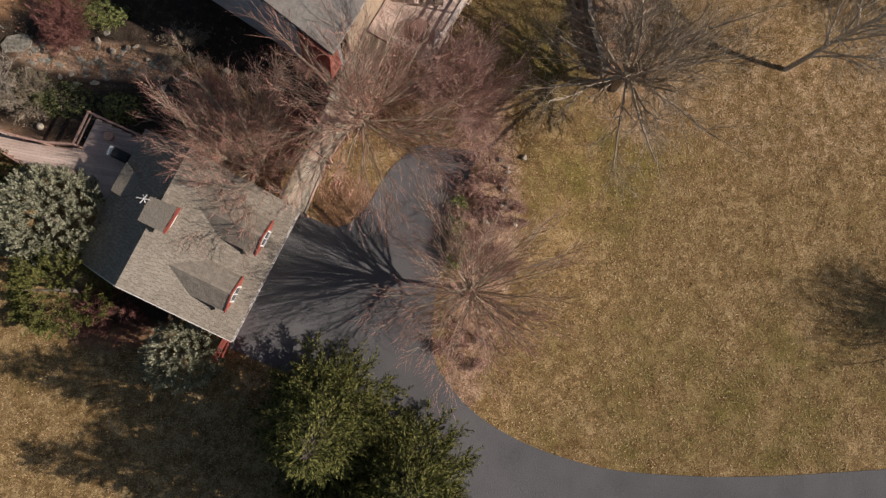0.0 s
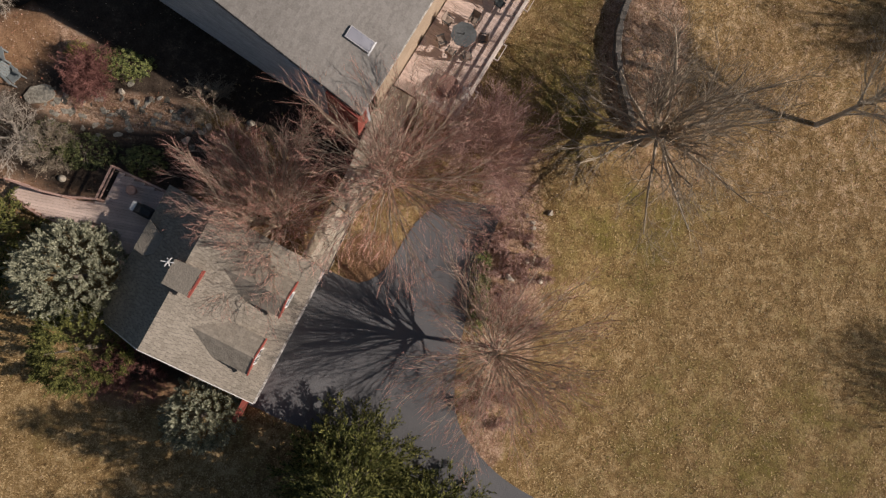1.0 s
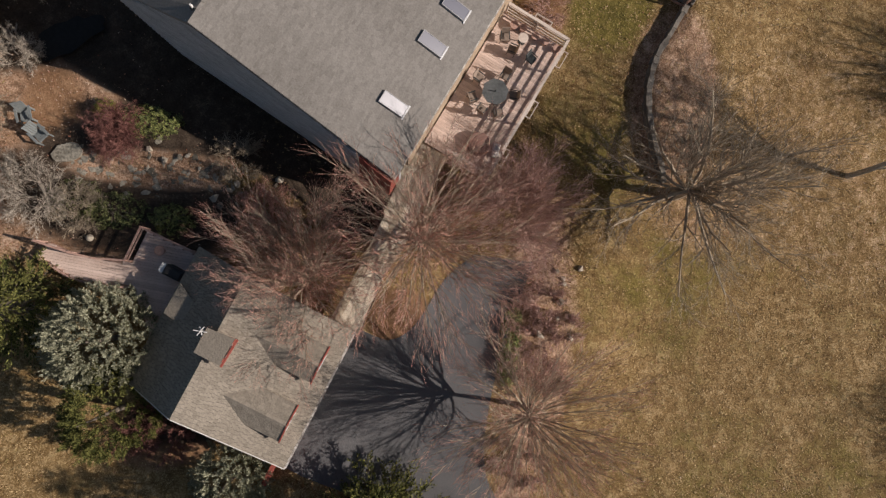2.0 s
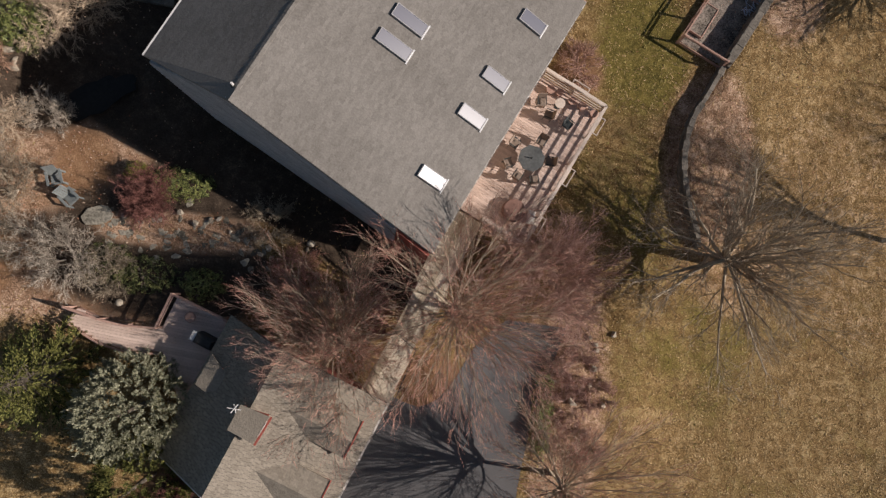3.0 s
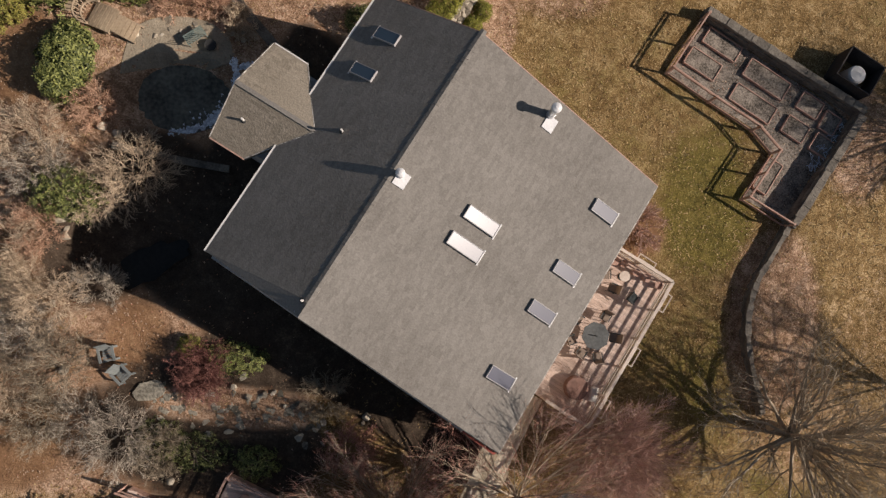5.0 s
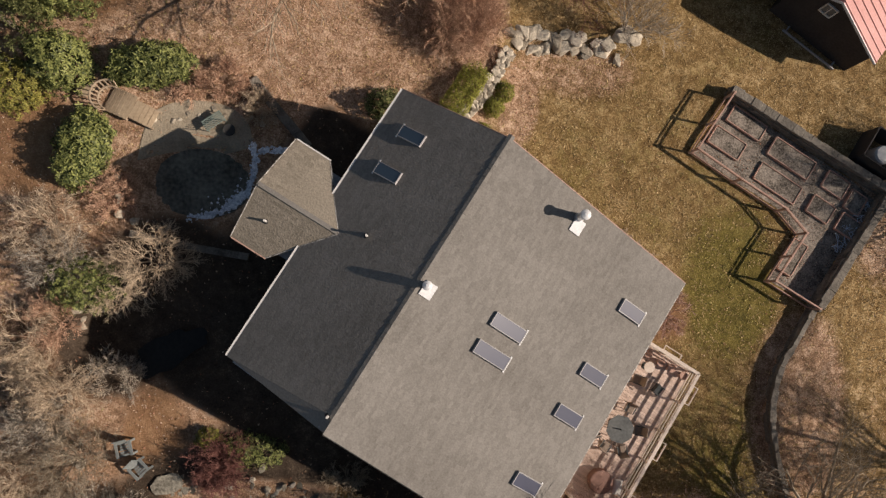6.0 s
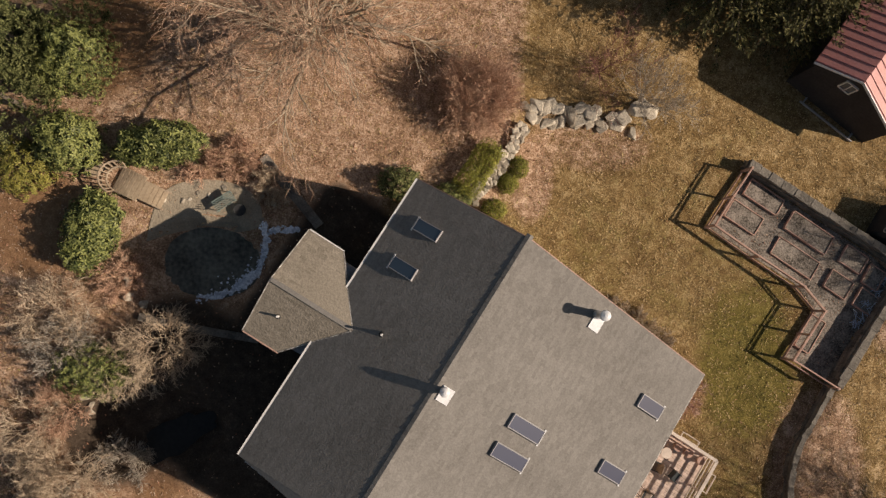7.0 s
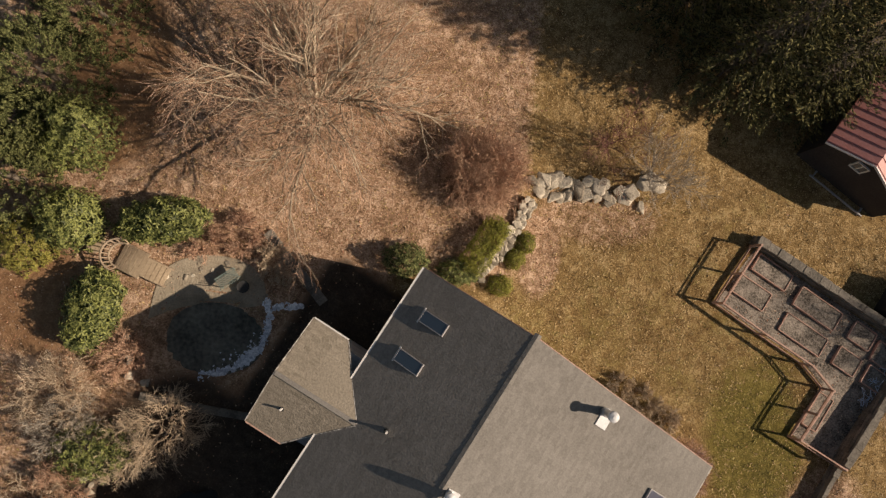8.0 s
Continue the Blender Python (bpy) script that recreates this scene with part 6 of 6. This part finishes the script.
def build_deck_extras():
    def at(x, y, turn=0):
        return HOUSE_M @ Matrix.Translation((x, y, DECK_Z)) @ Matrix.Rotation(radians(turn), 4, "Z")
    tub = thing("covered_table", "large round table under a fitted brown cover on the deck", "table", at(13.15, 3.55))
    s = Soup()
    s.tube([Vector((0, 0, q)) for q in (0.02, 0.4, 0.44, 0.45)], [0.62, 0.6, 0.56, 0.3], 14)
    part("cover", s, M_COVER, tub)
    w = thing("cushion", "crumpled white cushion by the railing", "cushion", at(14.15, 3.75, 20))
    s = Soup()
    s.box((0, 0, 0.1), (0.4, 0.75, 0.2), bevel=0.08)
    part("pad", s, M_WHITE, w)
    for i, (x, y, r, mt) in enumerate(((14.15, 10.35, 0.2, M_FENCE), (11.5, 10.2, 0.22, M_FENCE), (12.0, 10.35, 0.2, M_FENCE), (13.4, 10.35, 0.22, M_FENCE), (12.8, 10.3, 0.2, M_FENCE))):
        p = thing("flower_pot", "round empty clay pot on the deck", "pot", at(x, y), "pots along the deck railing")
        s = Soup()
        s.tube([Vector((0, 0, q)) for q in (0, r * 1.3, r * 1.5, r * 1.5)], [r * 0.7, r, r * 1.08, r * 0.9], 12)
        part("pot", s, mt, p)
        e = Soup()
        e.tube([Vector((0, 0, r * 1.3)), Vector((0, 0, r * 1.4))], [r * 0.85, r * 0.6], 12)
        part("pot_soil", e, M_SOIL, p)


M_COVER = material("brown_cover", (0.2, 0.115, 0.09), (0.33, 0.2, 0.16), 6, 0.85, 50, 0.3)
build_deck_extras()


def garden_chair(x, y, turn):
    c = thing("garden_chair", "blue-grey slatted garden chair on the dirt path", "chair", Matrix.Translation((x, y, ground_z(x, y))) @ Matrix.Rotation(radians(turn), 4, "Z"),
              "blue-grey chairs on the path")
    for k in range(5):
        s = Soup()
        s.box((0, 0.25 - k * 0.13, 0.38 - k * 0.03), (0.55, 0.11, 0.025), bevel=0.005)
        part("seat_slat", s, M_BLUE, c)
        s = Soup()
        s.box((-0.24 + k * 0.12, -0.42, 0.65), (0.1, 0.025, 0.75), tilt=Matrix.Rotation(0.35, 3, "X"))
        part("back_slat", s, M_BLUE, c)
    for x in (-0.34, 0.34):
        s = Soup()
        s.box((x, -0.05, 0.56), (0.14, 0.75, 0.03), bevel=0.008)
        part("armrest", s, M_BLUE, c)
        for y in (-0.35, 0.28):
            s = Soup()
            s.box((x, y, 0.27), (0.05, 0.1, 0.56))
            part("leg", s, M_BLUE, c)


M_BLUE = material("blue_grey_paint", (0.13, 0.145, 0.145), (0.25, 0.27, 0.26), 6, 0.7, 50, 0.1)
garden_chair(-21.4, 11.6, 200)
garden_chair(-20.6, 10.7, 230)

# ---- pond surroundings ----
M_ICE = material("ice", (0.42, 0.46, 0.52), (0.92, 0.94, 0.97), 26, 0.35, 60, 0.3, contrast=0.1)
M_GRAVEL = material("tan_gravel", (0.20, 0.165, 0.12), (0.42, 0.36, 0.27), 9, 0.9, 70, 0.7)


def ribbon(name, label, category, line, width, mat, lift, seed, broken=0.0, z=None, thick=0.06, kind="structure"):
    """A thin uneven band along a line."""
    rng = random.Random(seed)
    pts = curve(line, 7)
    s = Soup()
    left, right = [], []
    for i, (x, y) in enumerate(pts):
        xa, ya = pts[max(0, i - 1)]
        xb, yb = pts[min(len(pts) - 1, i + 1)]
        d = Vector((xb - xa, yb - ya, 0)).normalized()
        w = width * (0.5 + broken * (rng.random() - 0.5))
        h = (ground_z(x, y) if z is None else max(z, ground_z(x, y) + 0.02)) + lift
        left.append(Vector((x - d.y * w, y + d.x * w, h)))
        right.append(Vector((x + d.y * width * (0.5 + broken * (rng.random() - 0.5)), y - d.x * w, h)))
    for i in range(len(pts) - 1):
        ring = [left[i], right[i], right[i + 1], left[i + 1]]
        s.prism([p - Vector((0, 0, thick)) for p in ring], ring)
    return tagged(new(name, s.mesh(name, mat)), label, category, kind=kind)


def ice_edge(label, line, width, count, z, seed):
    """Broken flakes of ice, crowded along a line and thinning out beside it."""
    rng = random.Random(seed)
    pts = curve(line, 12)
    s = Soup()
    for k in range(count):
        i = rng.randrange(len(pts) - 1)
        t = i / len(pts)
        x, y = pts[i]
        spread = width * (0.25 + 0.75 * math.sin(math.pi * min(1, t + 0.1)))
        off = rng.gauss(0, 0.5) * spread if rng.random() < 0.75 else -abs(rng.gauss(0, 1.6)) * spread
        dx, dy = pts[i + 1][0] - x, pts[i + 1][1] - y
        l = math.hypot(dx, dy)
        cx, cy = x - dy / l * -off + rng.gauss(0, 0.04), y + dx / l * -off + rng.gauss(0, 0.04)
        r = rng.uniform(0.03, 0.13) * (1.3 if abs(off) < 0.5 * spread else 0.55)
        a0, n = rng.random() * 6, rng.randint(5, 7)
        ring = [(cx + r * rng.uniform(0.6, 1.3) * math.cos(a0 - 6.283 * m / n), cy + r * rng.uniform(0.6, 1.3) * math.sin(a0 - 6.283 * m / n)) for m in range(n)][::-1]
        h = max(z, ground_z(cx, cy) + 0.02) + rng.uniform(0.005, 0.03)
        s.prism([(a, b, h - 0.03) for a, b in ring], [(a, b, h) for a, b in ring])
    return tagged(new("ice", s.mesh("ice", M_ICE)), label, "ice", kind="structure")


ice_edge("thin white ice broken along the pond's edge", [(-20.3, 23.3), (-19.3, 23.5), (-18.4, 24.0), (-17.9, 24.5), (-17.45, 25.0), (-17.2, 25.75), (-17.12, 26.7), (-17.3, 27.5)], 0.26, 420, 1.18, 3)
ice_edge("white ice on the pond's inlet", [(-16.95, 27.15), (-16.3, 27.2), (-15.5, 27.35)], 0.12, 70, 1.2, 8)
ribbon("pond_kerb", "low grey concrete kerb beside the pond", "kerb", [(-17.75, 30.9), (-16.6, 29.7), (-15.5, 28.65), (-14.5, 27.65)], 0.5, M_WALLSTONE, 0.15, 5, thick=0.5)
ribbon("pond_kerb", "low curved grey concrete kerb below the pond", "kerb", [(-22.7, 22.15), (-21.1, 21.95), (-19.0, 21.75), (-16.8, 21.6)], 0.36, M_WALLSTONE, 0.2, 6, thick=0.5)
sheet("pond_shelf", curve([(-22.9, 25.9), (-22.5, 28.3), (-20.9, 29.3), (-18.9, 29.3), (-17.7, 28.5), (-17.5, 27.3), (-18.8, 26.9), (-20.2, 26.9), (-21.6, 26.6), (-22.9, 25.9)], 5)[:-1],
      M_GRAVEL, 0.04, "tan gravel and rock shelf beside the pond", "gravel", step=0.18)


def build_bridge():
    b = thing("foot_bridge", "small weathered tan timber footbridge with a slatted end", "bridge", Matrix.Translation((-23.4, 28.45, ground_z(-23.4, 28.45))) @ Matrix.Rotation(-0.34, 4, "Z"))
    for k in range(11):
        f = -1.2 + k * 0.235
        s = Soup()
        w = 1.3 if k < 6 else 0.98
        s.box((f, 0, 0.34 - 0.05 * (f / 1.2) ** 2 * 4), (0.225, w, 0.05), tilt=Matrix.Rotation(f * 0.28, 3, "Y"), bevel=0.01)
        part("plank", s, M_TANSTONE, b)
    for q in (-1, 1):
        s = Soup()
        for k in range(10):
            fa, fb = -1.2 + k * 0.255, -1.2 + (k + 1) * 0.255
            y = q * (0.62 if k < 5 else 0.46)
            s.bar((fa, y, 0.24 - 0.14 * (fa / 1.2) ** 2), (fb, y, 0.24 - 0.14 * (fb / 1.2) ** 2), 0.09, 0.16)
        part("beam", s, M_BRIDGE, b)
    ring = thing("arched_trellis", "half-round slatted timber trellis lying beside the bridge", "trellis", Matrix.Translation((-24.5, 28.85, ground_z(-24.5, 28.85))) @ Matrix.Rotation(-0.34, 4, "Z"))
    for h, r in ((0.7, 0.8), (0.25, 0.62)):
        s = Soup()
        s.tube([Vector((r * math.cos(a), r * math.sin(a), h)) for a in np.linspace(0.5 * math.pi, 1.5 * math.pi, 12)], [0.05] * 12, 6)
        part("hoop", s, M_BRIDGE, ring)
    for a in np.linspace(0.5 * math.pi, 1.5 * math.pi, 11):
        s = Soup()
        s.bar((0.8 * math.cos(a), 0.8 * math.sin(a), 0.7), (0.6 * math.cos(a), 0.6 * math.sin(a), 0.0), 0.05, 0.05)
        part("slat", s, M_BRIDGE, ring)
    for i, (x, y, r) in enumerate(((-25.9, 29.3, 0.5),)):
        st = thing("stepping_stone", "round tan stepping stone at the bridge", "stone", Matrix.Translation((x, y, ground_z(x, y))))
        s = Soup()
        s.tube([Vector((0, 0, -0.1)), Vector((0, 0, 0.1)), Vector((0, 0, 0.13))], [r, r, r * 0.92], 9)
        part("slab", s, M_TANSTONE, st)
    bench = thing("iron_bench", "grey-green iron garden seat on the gravel shelf", "bench", Matrix.Translation((-19.35, 28.35, ground_z(-19.35, 28.35))) @ Matrix.Rotation(0.7, 4, "Z"))
    for k in range(6):
        s = Soup()
        s.box((0, -0.25 + k * 0.1, 0.42), (1.1, 0.06, 0.03))
        part("seat_slat", s, M_PATINA, bench)
    for k in range(7):
        s = Soup()
        s.bar((-0.5 + k * 0.165, -0.32, 0.42), (-0.5 + k * 0.165, -0.45, 0.9), 0.03, 0.03)
        part("back_bar", s, M_PATINA, bench)
    for x in (-0.5, 0.5):
        for y in (-0.25, 0.22):
            s = Soup()
            s.box((x, y, 0.2), (0.04, 0.04, 0.44))
            part("leg", s, M_PATINA, bench)
    pot = thing("planter", "dark round planter bowl on the gravel", "planter", Matrix.Translation((-18.55, 28.0, ground_z(-18.55, 28.0))))
    s = Soup()
    s.tube([Vector((0, 0, q)) for q in (0, 0.25, 0.3, 0.22)], [0.2, 0.32, 0.3, 0.05], 14)
    part("bowl", s, M_DARK, pot)


M_TANSTONE = material("tan_stone", (0.27, 0.20, 0.13), (0.50, 0.39, 0.27), 5, 0.9, 50, 0.5)
M_PATINA = material("green_patina", (0.12, 0.16, 0.14), (0.24, 0.29, 0.26), 8, 0.6, 60, 0.2)
build_bridge()


def build_netting():
    n = thing("garden_netting", "crumpled pale blue garden netting along the wall", "netting", Matrix.Translation((16.2, 26.9, ground_z(16.0, 26.9) + 0.05)))
    rng = random.Random(4)
    s = Soup()
    for k in range(26):
        t = rng.uniform(-1.0, 1.0)
        p = Vector((0.42 * t * 1.9 + rng.gauss(0, 0.12), 0.8 * t * 1.9 + rng.gauss(0, 0.12), 0.05))
        pts = [p.copy()]
        for j in range(7):
            p = p + Vector((rng.gauss(0, 0.13), rng.gauss(0, 0.13), rng.uniform(-0.05, 0.06)))
            p.z = max(0.02, p.z)
            pts.append(p.copy())
        s.tube(pts, [0.018] * 8, 4)
    tagged(part("mesh", s, M_NET, n), kind="stuff")


M_NET = material("blue_net", (0.35, 0.45, 0.58), (0.6, 0.68, 0.78), 8, 0.7, 50, 0)
build_netting()


# ---- grass, leaves ----
def blocked(x, y):
    """Where pavement, buildings or water leave no room for grass."""
    if inside(x, y, ROAD_POLY) or inside(x, y, HOUSE_POLY) or inside(x, y, GARAGE_POLY):
        return True
    return math.hypot((x + 19.9) / 2.8, (y - 25.25) / 1.95) < 1 or math.hypot((x + 20.4) / 2.4, (y - 16.5) / 1.35) < 1


ROAD_POLY = curve(RIGHT_EDGE, 4) + curve(LEFT_EDGE, 3)
HOUSE_POLY = [tuple((HOUSE_M @ Vector((a, b, 0)))[:2]) for a, b in ((-4.9, 0.4), (10.5, 0.4), (10.5, 13.6), (-4.9, 13.6))]
GARAGE_POLY = [tuple((GARAGE_M @ Vector((a, b, 0)))[:2]) for a, b in ((-3.2, 0.1), (5.2, 0.1), (5.2, 7.1), (-3.2, 7.1))]
GARDEN_POLY = [(8.3, 33.5), (6.4, 30.0), (11.6, 27.3), (12.85, 26.1), (11.3, 23.3), (14.1, 22.0), (17.8, 28.9)]


def scatter():
    rng = random.Random(77)
    straw, grass, leaves, red = Soup(), Soup(), Soup(), Soup()

    def tuft(s, x, y, z, h):
        for k in range(2):
            a = rng.random() * 6.28
            c, d = math.cos(a), math.sin(a)
            w = h * rng.uniform(0.16, 0.3)
            l = h * rng.uniform(0.5, 1.1)
            n = len(s.v)
            bx, by = x + rng.gauss(0, 0.035), y + rng.gauss(0, 0.035)
            s.v += [(bx - d * w, by + c * w, z - 0.01), (bx + d * w, by - c * w, z - 0.01), (bx + c * l, by + d * l, z + h * rng.uniform(0.2, 0.5))]
            s.f.append((n, n + 1, n + 2))

    def leaf(s, x, y, z, l):
        a = rng.random() * 6.28
        c, d = math.cos(a) * l / 2, math.sin(a) * l / 2
        t, u = rng.gauss(0, 0.35) * l, rng.gauss(0, 0.35) * l
        k = rng.uniform(0.45, 0.7)
        n = len(s.v)
        z += 0.02
        s.v += [(x + c, y + d, z + abs(t)), (x - d * k, y + c * k, z + abs(u)), (x - c, y - d, z), (x + d * k, y - c * k, z + abs(u) * 0.3)]
        s.f.append((n, n + 1, n + 2, n + 3))

    for i in range(330000):
        x, y = rng.uniform(-33, 34), rng.uniform(-17, 51)
        z, (lit, earth, moss, bark) = lookup(x, y)
        # bark: the mulch cover with its painted-in shade.
        keep = 1 - 0.75 * lit - 0.9 * earth - 0.95 * bark
        if rng.random() > keep or blocked(x, y) or inside(x, y, GARDEN_POLY):
            continue
        patch = noise.noise((x * 0.45, y * 0.45, 3.0)) * 0.5 + noise.noise((x * 1.7, y * 1.7, 5.0)) * 0.35
        if rng.random() < 0.35 + patch:
            continue
        g = moss + noise.noise((x * 0.25, y * 0.25, 9.0)) * 0.25
        tuft(grass if rng.random() < g else straw, x, y, z, rng.uniform(0.07, 0.17))
    for i in range(170000):
        x, y = rng.uniform(-33, 34), rng.uniform(-17, 51)
        z, (lit, earth, moss, bark) = lookup(x, y)
        patch = noise.noise((x * 0.8, y * 0.8, 21.0))
        if rng.random() > 0.016 + (0.3 if inside(x, y, GARDEN_POLY) else 0.0) + 0.8 * lit * (1 - 0.93 * bark) * (0.75 + patch) or blocked(x, y):
            continue
        leaf(red if rng.random() < 0.3 else leaves, x, y, z, rng.uniform(0.05, 0.12))
    for name, s, m, lab, cat in (("dry_grass", straw, M_STRAW, "tufts of dry straw-coloured grass", "grass"), ("green_grass", grass, M_GRASS, "tufts of olive-green grass", "grass"),
                                 ("fallen_leaves", leaves, M_DEADLEAF, "pale tan fallen leaves on the ground", "leaves"), ("fallen_leaves", red, M_REDLEAF, "reddish fallen leaves on the ground", "leaves")):
        tagged(new(name, s.mesh(name, m)), lab, cat, kind="stuff")


M_STRAW = material("straw_blades", (0.24, 0.16, 0.068), (0.54, 0.39, 0.2), 3, 0.85, 20, 0, island=0.6)
M_GRASS = material("grass_blades", (0.15, 0.13, 0.035), (0.36, 0.30, 0.10), 3, 0.85, 20, 0, island=0.8)
M_DEADLEAF = material("dead_leaf", (0.22, 0.14, 0.085), (0.56, 0.42, 0.31), 3, 0.8, 20, 0, island=0.8)
M_REDLEAF = material("red_dead_leaf", (0.22, 0.085, 0.05), (0.48, 0.25, 0.16), 3, 0.8, 20, 0, island=0.7)
scatter()
